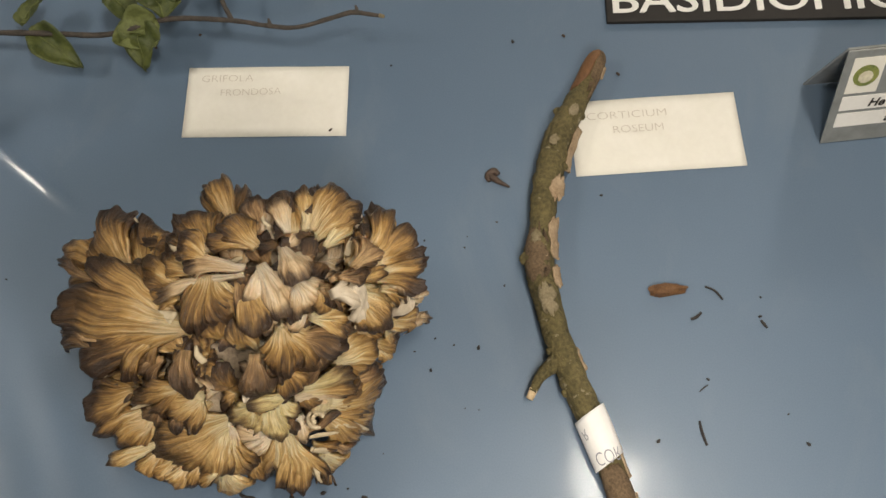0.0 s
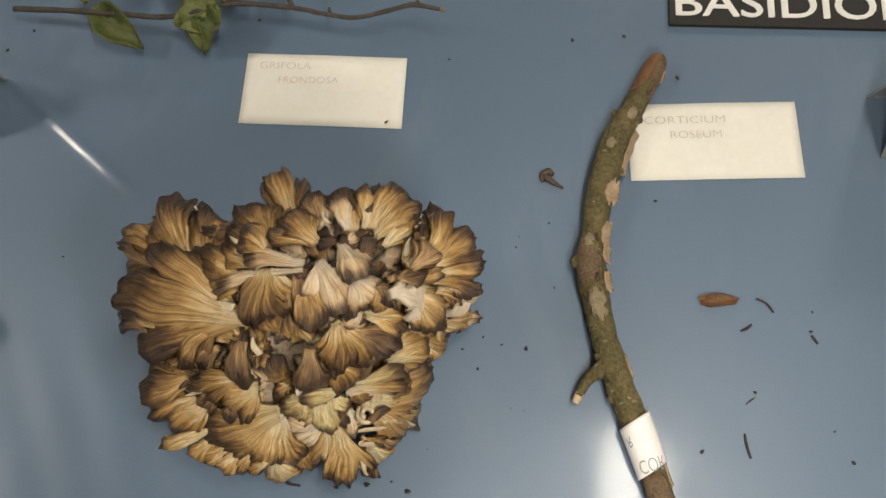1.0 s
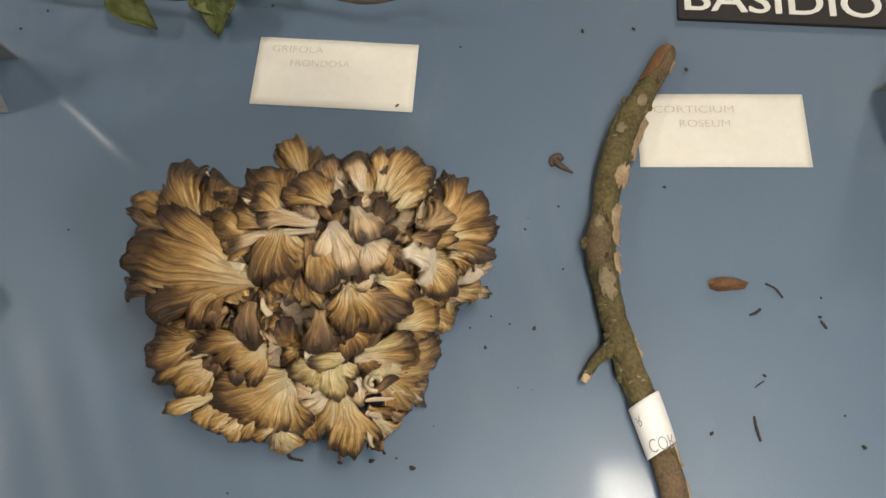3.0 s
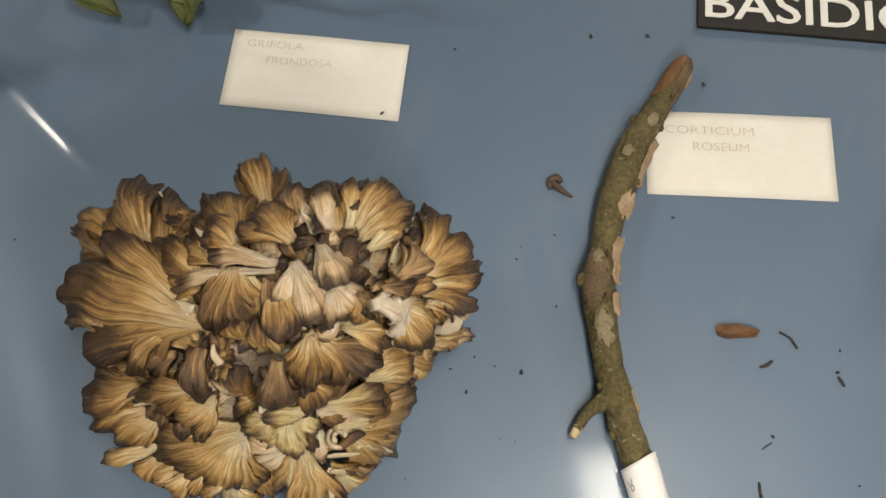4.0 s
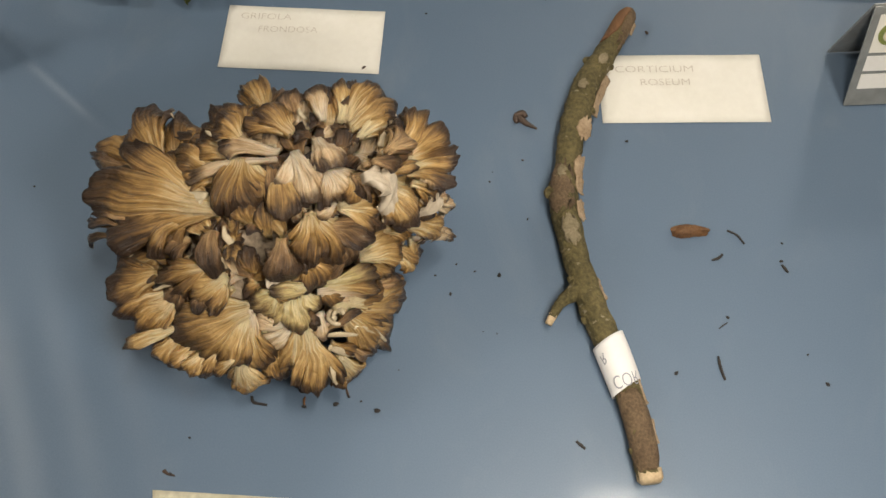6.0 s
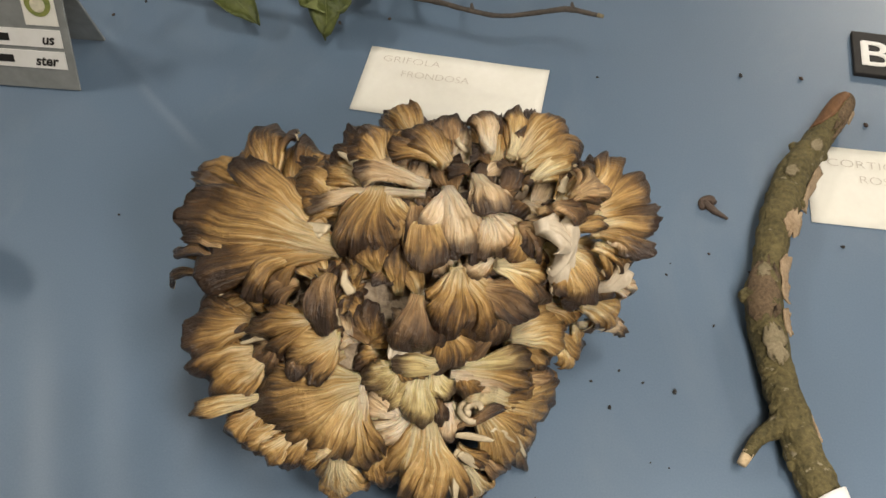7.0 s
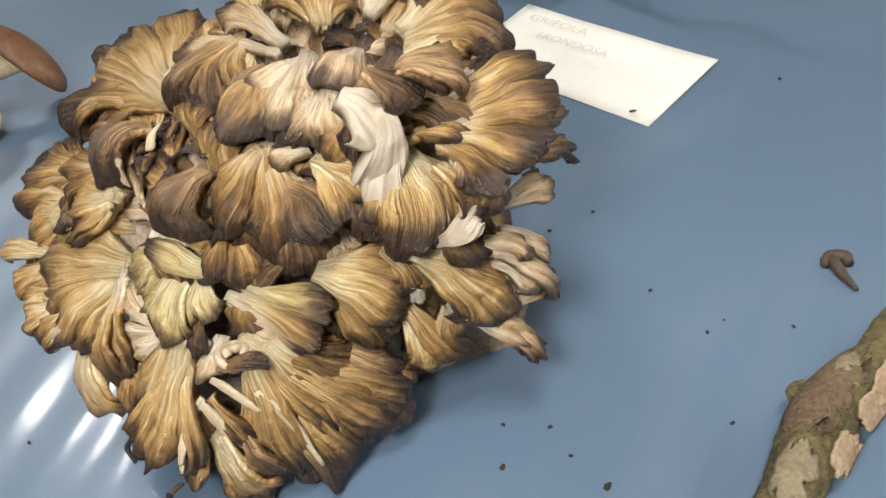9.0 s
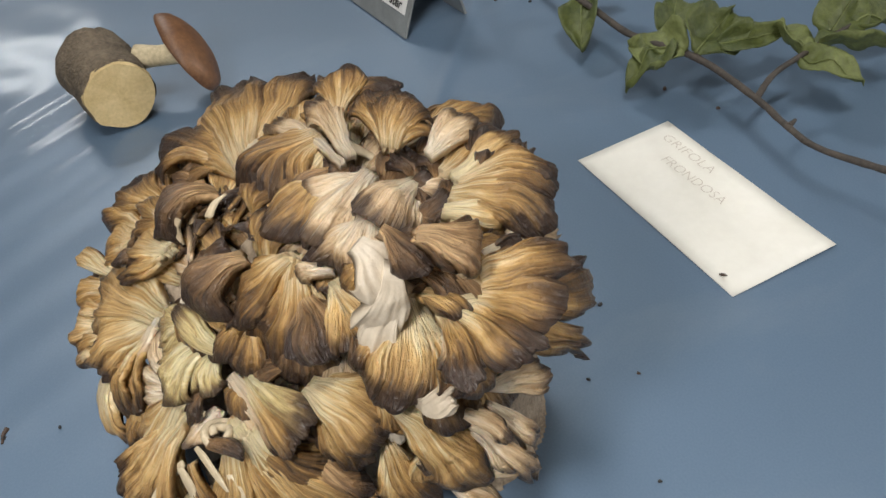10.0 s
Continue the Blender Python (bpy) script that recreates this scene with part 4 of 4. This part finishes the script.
# Angles: 90 is on top; the stick runs towards the table's front, 180 lies on its east side
flake("bare_tip", -0.01, 0.21, -60, 100, M_REDWOOD, 0, 0.0007, 1, "reddish bare wood at the cut tip", 0.12)
flake("bare_tip", 0.01, 0.20, 95, 165, M_BARK_BROWN, 0, 0.0006, 4, "tan bare wood at the tip")
flake("bark_flake", 0.359, 0.392, 105, 165, M_FLAKE, 0.0025, 0.001, 11, "curling pinkish flake of crust")
flake("bark_flake", 0.420, 0.466, 120, 185, M_FLAKE, 0.002, 0.001, 12)
flake("bark_flake", 0.461, 0.494, 135, 190, M_FLAKE, 0.003, 0.001, 13)
flake("bark_flake", 0.512, 0.550, 135, 188, M_FLAKE, 0.003, 0.001, 14)
flake("bark_flake", 0.266, 0.341, 158, 200, M_FLAKE, 0.004, 0.001, 15)
flake("bark_flake", 0.122, 0.164, 158, 190, M_FLAKE, 0.001, 0.001, 16)
flake("bark_flake", 0.814, 0.851, 155, 195, M_FLAKE, 0.002, 0.001, 17)
flake("bark_flake", 0.879, 0.935, 160, 195, M_FLAKE, 0.002, 0.001, 18)
flake("bark_flake", 0.656, 0.694, 160, 195, M_FLAKE, 0.002, 0.001, 19)
flake("lichen_patch", 0.545, 0.596, 50, 125, M_LICHEN, 0, 0.0006, 21, "pale grey-tan lichen patch")
flake("lichen_patch", 0.448, 0.471, 50, 90, M_LICHEN, 0, 0.0006, 22)
flake("lichen_patch", 0.243, 0.262, 85, 125, M_LICHEN, 0, 0.0006, 23)
flake("lichen_patch", 0.299, 0.315, 60, 95, M_LICHEN, 0, 0.0006, 24)
flake("bare_bark", 0.832, 0.986, -20, 170, M_BARK_BROWN, 0, 0.0006, 31, "smooth brown bark below the paper band", 0.08)
flake("bare_bark", 0.443, 0.536, 10, 130, M_BARK_BROWN, 0, 0.0003, 32)
END = STICK[-1]
part("broken_end", tube("broken_end", np.array([np.r_[END[:3] - S_T[-1] * 0.006, END[3] * 1.04], np.r_[END[:3], END[3] * 1.03], np.r_[END[:3] + S_T[-1] * 0.003, END[3] * 0.8]]), M_WOOD_CUT, 22, 0.25, 9, 160), M_WOOD_CUT, stick, "pale splintered wood at the broken end")
part("side_twig", tube("side_twig", smooth_line(((-0.012, -0.060, 0.011, 0.0075), (-0.021, -0.067, 0.010, 0.0050), (-0.027, -0.074, 0.010, 0.0036), (-0.031, -0.082, 0.010, 0.0032)), 6), M_BARK, 14, 0.15, 5, 120), M_BARK, stick)
part("twig_end", tube("twig_end", np.array([(-0.0302, -0.080, 0.0100, 0.0034), (-0.0335, -0.087, 0.0095, 0.0026)]), M_WOOD_CUT, 12, 0.15, 6, 150), M_WOOD_CUT, stick, "pale broken stub of a twig")
for s, ang, r in ((0.494, 5, 0.0050), (0.257, 8, 0.0036), (0.336, 170, 0.0032), (0.248, 172, 0.0030), (0.721, 5, 0.0032), (0.647, 20, 0.003), (0.944, 3, 0.003)):
    bm = bmesh.new()
    bmesh.ops.create_icosphere(bm, subdivisions=2, radius=r)
    for v in bm.verts:
        v.co = Vector(on_stick(s, math.radians(ang), -r * 0.25)) + v.co * (1 + 0.35 * noise.noise(v.co * 300))
    part("bud", bm, M_BARK, stick)


def paper_band(s0, s1):
    n, m = 10, 40
    verts, faces = [], []
    for i in range(n + 1):
        for j in range(m + 1):
            u, a = i / n, math.radians(-120 + 390 * j / m)
            skew = 0.006 * math.cos(a)
            verts.append(on_stick(s0 + (s1 - s0) * u + skew, a, 0.0014 + 0.0006 * j / m))
    for i in range(n):
        for j in range(m):
            c = i * (m + 1) + j
            faces.append((c, c + 1, c + m + 2, c + m + 1))
    band = part("paper_band", mesh_of("paper_band", verts, faces, M_BAND), M_BAND, stick, "white paper band written on by hand")
    mod = band.modifiers.new("thick", "SOLIDIFY")
    mod.thickness = 0.0003
    return band


B0, B1 = 0.763, 0.828
band = paper_band(B0, B1)


def band_writing(words, size, s, ang, turn):
    """Letters bent round the band; s and ang give their first corner."""
    me = text_mesh(words, size, M_INK, -0.0001)
    ct, st = math.cos(math.radians(turn)), math.sin(math.radians(turn))
    for v in me.vertices:
        x, y = v.co.x * ct - v.co.y * st, v.co.x * st + v.co.y * ct
        v.co = Vector(on_stick(s - y / 0.43, math.radians(ang) - x / 0.0125, 0.0026))
    part("writing", me, M_INK, band)


band_writing("COR", 0.0095, 0.814, 40, 180)
band_writing("R", 0.0085, 0.785, 25, 165)

# ---- black sign ----
sign = thing("sign", (0.352, 0.104, TABLE), "black sign board with white capital letters lying on the table", "sign", "", 0.3)
part("board", box_bm(0, 0, 0, 0.36, 0.0455, 0.004, 0.0008), M_SIGN, sign)
for k in range(2):
    writing("BASIDIOMICETI", 0.038, M_LETTER, sign, (0.0055 + 0.0010 * k, 0.0085 + 0.0004 * k, 0.0043 + 0.0004 * k), 0.0, 0.0, 0.0, 0.302, 0.0001)


# ---- name stands ----
def name_stand(corner, turn, label, first, second, seen_right):
    """An acrylic tent stand: its front leans back, its back leg leans forward; a printed label on the front."""
    st = thing("name_stand", (*corner, TABLE), label, "name stand", "acrylic name stands", turn)
    W, D, HH = 0.105, 0.052, 0.080
    x0 = -W if seen_right else 0.0
    tilt = math.degrees(math.atan2(HH, D * 0.62))
    front = part("front_panel", box_bm(0, 0, 0, W, math.hypot(HH, D * 0.62), 0.002, 0.0006), M_ACRYLIC, st)
    front.matrix_local = pose(x0, 0, 0.0005, tilt, 0, 0)
    back = part("back_panel", box_bm(0, 0, -0.002, W, math.hypot(HH, D * 0.38), 0, 0.0006), M_ACRYLIC, st)
    back.matrix_local = pose(x0, D, 0.0008, 180 - math.degrees(math.atan2(HH, D * 0.38)), 0, 0)
    part("printed_box", box_bm(0.006, 0.016, 0.002, W - 0.006, 0.029, 0.0026), M_LETTER, front)
    part("printed_box", box_bm(0.006, 0.032, 0.002, W - 0.006, 0.045, 0.0026), M_LETTER, front)
    part("printed_box", box_bm(0.006, 0.048, 0.002, 0.030, 0.080, 0.0026), M_PAPER, front)
    part("printed_box", box_bm(W - 0.030, 0.048, 0.002, W - 0.006, 0.080, 0.0026), M_PAPER, front)
    for lx in (0.018, W - 0.018):
        bm = bmesh.new()
        bmesh.ops.create_cone(bm, cap_ends=True, segments=28, radius1=0.0095, radius2=0.0095, depth=0.0003, matrix=Matrix.Translation((lx, 0.064, 0.0029)))
        part("logo", bm, M_LOGO, front, "round green printed emblem")
        bm = bmesh.new()
        bmesh.ops.create_cone(bm, cap_ends=True, segments=20, radius1=0.0055, radius2=0.004, depth=0.0003, matrix=Matrix.Translation((lx, 0.063, 0.0033)))
        part("logo", bm, M_TAPE, front)
    for words, y, at in ((first, 0.0345, 0.027), (second, 0.0185, 0.044)):
        me = text_mesh(words, 0.0105, M_SIGN, 0.0003, 0.25)
        xs = [v.co.x for v in me.vertices]
        ob = part("writing", me, M_SIGN, front)
        ob.matrix_local = pose((W - 0.011 - max(xs)) if seen_right else at, y, 0.0029)
        for k in range(2):
            bx = (0.030 + 0.018 * k) if seen_right else (at + max(xs) + 0.004 + 0.016 * k)
            if bx + 0.012 < W - 0.008:
                part("printed_bar", box_bm(bx, y + 0.001, 0.0026, bx + 0.012, y + 0.0065, 0.0029), M_SIGN, front)
    return st


name_stand((0.513, -0.010), 6.0, "grey acrylic tent name stand with printed label and green emblem", "He", "a", False)
name_stand((-0.198, -0.020), 5.5, "grey acrylic tent name stand with printed label beside the cluster", "us", "ster", True)

# ---- leafy branch ----
branch = thing("leafy_branch", (-0.002, 0.0997, TABLE), "thin dark twig with curled drying green leaves", "branch")
MAIN = smooth_line(((-0.200, -0.008, 0.018, 0.0030), (-0.153, -0.012, 0.024, 0.0029), (-0.104, -0.016, 0.027, 0.0027), (-0.060, -0.018, 0.028, 0.0026), (-0.012, -0.004, 0.028, 0.0026), (0.040, -0.006, 0.028, 0.0024),
                    (0.070, -0.012, 0.029, 0.0022), (0.098, -0.015, 0.030, 0.0021), (0.135, -0.006, 0.034, 0.0023), (0.146, -0.006, 0.036, 0.0024), (0.166, -0.011, 0.038, 0.0017)), 8)
MAIN[:, 3] *= 0.85
part("twig", tube("twig", MAIN, M_TWIG, 12, 0.16, 3, 160), M_TWIG, branch)
part("side_twig", tube("side_twig", smooth_line(((0.042, -0.006, 0.028, 0.0020), (0.031, 0.016, 0.030, 0.0018), (0.027, 0.040, 0.032, 0.0017), (0.020, 0.065, 0.030, 0.0015), (0.012, 0.10, 0.028, 0.0013)), 7), M_TWIG, 10, 0.16, 4, 160), M_TWIG, branch)
part("twig_end", tube("twig_end", np.array([(0.165, -0.0105, 0.038, 0.0017), (0.169, -0.012, 0.0385, 0.0013)]), M_LICHEN, 10, 0.1), M_LICHEN, branch, "grey-tan cut end")
for s in (0.62, 0.90):
    i = int(s * (len(MAIN) - 1))
    bm = bmesh.new()
    bmesh.ops.create_cone(bm, cap_ends=True, segments=8, radius1=0.002, radius2=0.0009, depth=0.006, matrix=Matrix.Translation(MAIN[i][:3] + np.array((0, 0.003, 0.001))) @ pose(0, 0, 0, -80, 0, 15))
    part("bud", bm, M_TWIG, branch)


def leaf(foot, turn, length, width, droop, roll, fold, seed):
    """A drying leaf: foot, heading in degrees, bending down along its length, curled across."""
    nu, nv = 16, 10
    length, width = length * 0.88, width * 0.88
    verts, faces = [], []
    base = Matrix.Translation(foot) @ pose(0, 0, 0, 0, 0, turn) @ pose(0, 0, 0, roll, 0, 0)
    for i in range(nu + 1):
        u = i / nu
        hw = width / 2 * (math.sin(math.pi * min(1, u * 0.97 + 0.03) ** 0.8) ** 0.75 + 0.03)
        for j in range(nv + 1):
            v = -1 + 2 * j / nv
            x = length * (u - 0.10 * u * u * abs(droop))
            z = -droop * length * u * u + fold * hw * abs(v) ** 1.4 + 0.06 * width * math.sin(v * 4 + u * 9 + seed) * abs(v) + 0.24 * width * noise.noise(Vector((u * 3, v * 1.5, seed)))
            z += 0.012 * width * math.cos(u * 60 + abs(v) * 9)
            p = base @ Vector((x, v * hw * (1 - 0.25 * abs(fold)), z))
            p.z = max(p.z, 0.002)
            verts.append(p)
    for i in range(nu):
        for j in range(nv):
            c = i * (nv + 1) + j
            faces.append((c, c + nv + 1, c + nv + 2, c + 1))
    me = mesh_of("leaf", verts, faces, [M_LEAF if seed % 3 else M_LEAF_UNDER, M_LEAF_UNDER])
    ob = part("leaf", me, M_LEAF, branch)
    mod = ob.modifiers.new("thick", "SOLIDIFY")
    mod.thickness, mod.material_offset = 0.0005, 1
    rib = [tuple((base @ Vector((length * (u - 0.10 * u * u * abs(droop)), 0, -droop * length * u * u + 0.24 * width * noise.noise(Vector((u * 3, 0, seed))) + 0.0007)))) + (0.0007 * (1.2 - u),) for u in np.linspace(0, 0.95, 12)]
    rib = [(x, y, max(z, 0.003), r) for x, y, z, r in rib]
    part("midrib", tube("midrib", np.array(rib), M_LEAF_UNDER, 6), M_LEAF_UNDER, ob)


leaf((-0.128, -0.010, 0.026), -38, 0.062, 0.034, 0.25, 15, 0.35, 1)
leaf((-0.135, -0.006, 0.027), 72, 0.040, 0.026, 0.1, -20, 0.5, 2)
leaf((-0.020, -0.006, 0.030), -150, 0.046, 0.040, 0.20, -25, 0.30, 3)
leaf((-0.030, -0.008, 0.030), -100, 0.040, 0.044, 0.55, 10, 0.25, 4)
leaf((-0.015, -0.004, 0.030), 118, 0.055, 0.050, -0.15, 30, 0.45, 5)
leaf((-0.040, -0.002, 0.032), 140, 0.040, 0.034, -0.25, 10, 0.5, 7)
leaf((-0.012, 0.012, 0.032), 75, 0.050, 0.024, 0.05, 35, 0.5, 8)
leaf((0.026, 0.046, 0.032), 160, 0.048, 0.034, 0.1, 20, 0.4, 6)
leaf((0.024, 0.055, 0.032), 60, 0.055, 0.038, 0.05, -25, 0.45, 10)
leaf((0.018, 0.070, 0.030), 120, 0.060, 0.040, -0.1, 20, 0.4, 11)
leaf((0.026, 0.040, 0.032), 20, 0.045, 0.030, 0.15, 10, 0.4, 9)
leaf((0.014, 0.095, 0.028), 80, 0.060, 0.042, 0.1, -10, 0.4, 13)

# ---- log piece with its brown mushroom ----
log = thing("log_piece", (-0.240, -0.230, TABLE), "short sawn log piece with grey-brown bark and yellowish face", "log")
LOGL = np.array([(-0.026 + 0.058 * k / 14, -0.003 + 0.008 * k / 14, 0.0262, 0.0262 - 0.0022 * k / 14) for k in range(15)])
part("bark", tube("bark", LOGL, M_LOG, 48, 0.09, 8, 75), M_LOG, log)
bm = bmesh.new()
bmesh.ops.create_cone(bm, cap_ends=True, segments=40, radius1=0.0236, radius2=0.0230, depth=0.004)
for v in bm.verts:
    v.co *= 1 + 0.07 * noise.noise(v.co * 90)
face = part("sawn_face", bm, M_LOG_FACE, log, "yellowish sawn end grain")
face.matrix_local = pose(0.0325, 0.005, 0.0258, 0, 90, 6)
shroom = thing("brown_mushroom", (-0.222, -0.180, TABLE), "brown capped mushroom lying against the sawn log", "mushroom")
part("stem", tube("stem", smooth_line(((-0.014, -0.024, 0.034, 0.0085), (-0.004, -0.010, 0.035, 0.007), (0.004, 0.004, 0.036, 0.0075)), 6), M_STEM, 16, 0.06), M_STEM, shroom, "pale fibrous stem")
bm = bmesh.new()
bmesh.ops.create_uvsphere(bm, u_segments=36, v_segments=20, radius=1)
for v in bm.verts:
    d = v.co.copy()
    r = math.hypot(d.x, d.y)
    z = 0.42 * d.z if d.z > 0 else 0.14 * d.z + 0.10 * (1 - r)
    wave = 1 + 0.07 * noise.noise(Vector((d.x * 2, d.y * 2, 5))) + 0.03 * noise.noise(d * 6)
    v.co = Vector((d.x * wave * 0.033, d.y * wave * 0.026, z * 0.033))
for f in bm.faces:
    f.smooth = True
cap = part("cap", bm, M_CAP, shroom, "glossy red-brown cap")
cap.matrix_local = pose(0.006, 0.006, 0.036, -58, 28, 6)

# ---- chips, fragments and crumbs ----
def chip(at, turn, length, width, height, mat, name, label, cat, group=""):
    bm = bmesh.new()
    bmesh.ops.create_icosphere(bm, subdivisions=3, radius=1)
    for v in bm.verts:
        d = v.co.copy()
        k = 1 + 0.25 * noise.noise(d * 2.2 + Vector((turn, 0, 0))) + 0.12 * noise.noise(d * 7)
        v.co = Vector((d.x * length / 2 * k, d.y * width / 2 * k * (1 - 0.3 * d.x), max(-0.25, d.z * k) * height + height * 0.25))
    me = bpy.data.meshes.new(name)
    bm.to_mesh(me)
    bm.free()
    me.materials.append(mat)
    ob = new(name, me)
    ob.matrix_world = pose(*at, TABLE + 0.0004, 0, 0, turn)
    return tagged(ob, label, cat, group)


chip((0.383, -0.1335), 4, 0.029, 0.0095, 0.006, M_CHIP, "bark_chip", "orange-brown curved chip of bark on the blue sheet", "bark chip")


def strand(pts, r, mat, name, label, cat, group="plant fragments"):
    ob = new(name, tube(name, smooth_line([(x, y, r * 0.7, r * 0.75 * k) for x, y, k in pts], 5), mat, 8, 0.25, 3, 400))
    ob.location = (0, 0, TABLE)
    return tagged(ob, label, cat, group)


FRAG = "small dark dry plant fragment on the blue sheet"
strand(((0.411, -0.1305, 0.8), (0.418, -0.134, 1), (0.423, -0.141, 0.8)), 0.0012, M_DEBRIS, "fragment", FRAG, "fragment")
strand(((0.398, -0.156, 0.8), (0.402, -0.1545, 1.1), (0.406, -0.151, 0.9)), 0.0014, M_DEBRIS, "fragment", FRAG, "fragment")
strand(((0.397, -0.231, 0.8), (0.398, -0.239, 1.1), (0.4005, -0.248, 0.9)), 0.0013, M_DEBRIS, "fragment", FRAG, "fragment")
strand(((0.297, -0.297, 0.9), (0.300, -0.2995, 1.1), (0.303, -0.302, 0.9)), 0.0014, M_DEBRIS, "fragment", FRAG, "fragment")
strand(((0.073, -0.279, 0.9), (0.075, -0.283, 1.1), (0.0845, -0.2845, 0.8)), 0.0014, M_DEBRIS, "fragment", FRAG, "fragment")
strand(((0.022, -0.333, 1.6), (0.025, -0.335, 1.2), (0.030, -0.336, 0.8)), 0.0011, M_DEBRIS_BROWN, "fragment", "small brown dry plant fragment on the blue sheet", "fragment")
strand(((0.399, -0.210, 0.6), (0.402, -0.2075, 0.8), (0.4055, -0.205, 0.6)), 0.0008, M_DEBRIS, "fragment", FRAG, "fragment")
strand(((0.449, -0.157, 0.9), (0.451, -0.160, 1.2), (0.453, -0.163, 0.8)), 0.0013, M_DEBRIS, "fragment", FRAG, "fragment")
strand(((0.2505, -0.0425, 0.9), (0.2495, -0.037, 1.3), (0.2545, -0.0335, 1.5), (0.258, -0.0365, 1.1)), 0.0024, M_DEBRIS_BROWN, "hooked_fragment", "brown hooked shred of dried frond on the blue sheet", "fragment")
strand(((0.2505, -0.037, 1.3), (0.257, -0.042, 1.3), (0.2665, -0.0475, 0.5)), 0.0024, M_DEBRIS_BROWN, "shred", "brown pointed shred of dried frond on the blue sheet", "fragment")
ROOT = "shrivelled brown root shred at the foot of the cluster"
for pts, r, mat in ((((0.1045, -0.2690, 0.8), (0.1075, -0.2725, 1.3), (0.1110, -0.2735, 0.9)), 0.0022, M_DEBRIS), (((0.1100, -0.2770, 0.8), (0.1095, -0.2800, 1.1), (0.1105, -0.2840, 0.7)), 0.0011, M_CHIP),
                    (((0.1375, -0.2690, 0.7), (0.1385, -0.2715, 1.1), (0.1400, -0.2750, 1.2)), 0.0010, M_DEBRIS_BROWN)):
    strand(pts, r, mat, "root_shred", ROOT, "root shred", "root shreds")
CRUMBS = ((0.272, 0.088, 4), (0.315, 0.093, 4), (0.358, 0.055, 4), (0.17, 0.066, 2), (0.338, -0.055, 3), (0.281, -0.086, 2), (0.241, -0.177, 4), (0.206, -0.194, 3), (0.161, -0.284, 5), (0.367, -0.245, 4),
          (0.471, -0.247, 4), (0.406, -0.201, 3), (0.451, -0.139, 2), (0.449, -0.154, 3), (0.46, -0.226, 2), (-0.123, -0.122, 2), (-0.21, 0.062, 3), (-0.191, 0.082, 3), (0.005, 0.099, 3), (-0.032, 0.087, 4))
MORE = ((0.035, -0.31, 2), (0.231, -0.222, 1), (0.223, -0.175, 2), (0.209, -0.17, 2), (0.194, -0.18, 2), (0.261, -0.129, 2), (0.231, -0.098, 2), (0.200, -0.092, 2), (0.027, -0.335, 3), (0.110, -0.284, 4),
        (0.140, -0.275, 3), (0.149, -0.278, 2), (0.173, -0.254, 1), (0.241, -0.223, 1), (0.15, -0.066, 2), (0.141, -0.087, 2), (0.256, -0.077, 2), (0.233, -0.089, 1), (0.105, -0.056, 3), (0.132, -0.281, 5))
crng = random.Random(5)
for x, y, size in CRUMBS + MORE:
    chip((x, y), crng.uniform(0, 180), size * 0.0008 + 0.0003, size * 0.0005 + 0.0002, size * 0.0003 + 0.0003, M_DEBRIS if crng.random() < 0.92 else M_DEBRIS_BROWN, "crumb", "tiny dark crumb of debris on the blue sheet", "crumb", "crumbs")
card_crumb = chip((0.1225, 0.0045), 40, 0.004, 0.0016, 0.0008, M_DEBRIS_BROWN, "crumb", "tiny brown crumb on the white card", "crumb", "crumbs")
card_crumb.location.z = TABLE + 0.0026
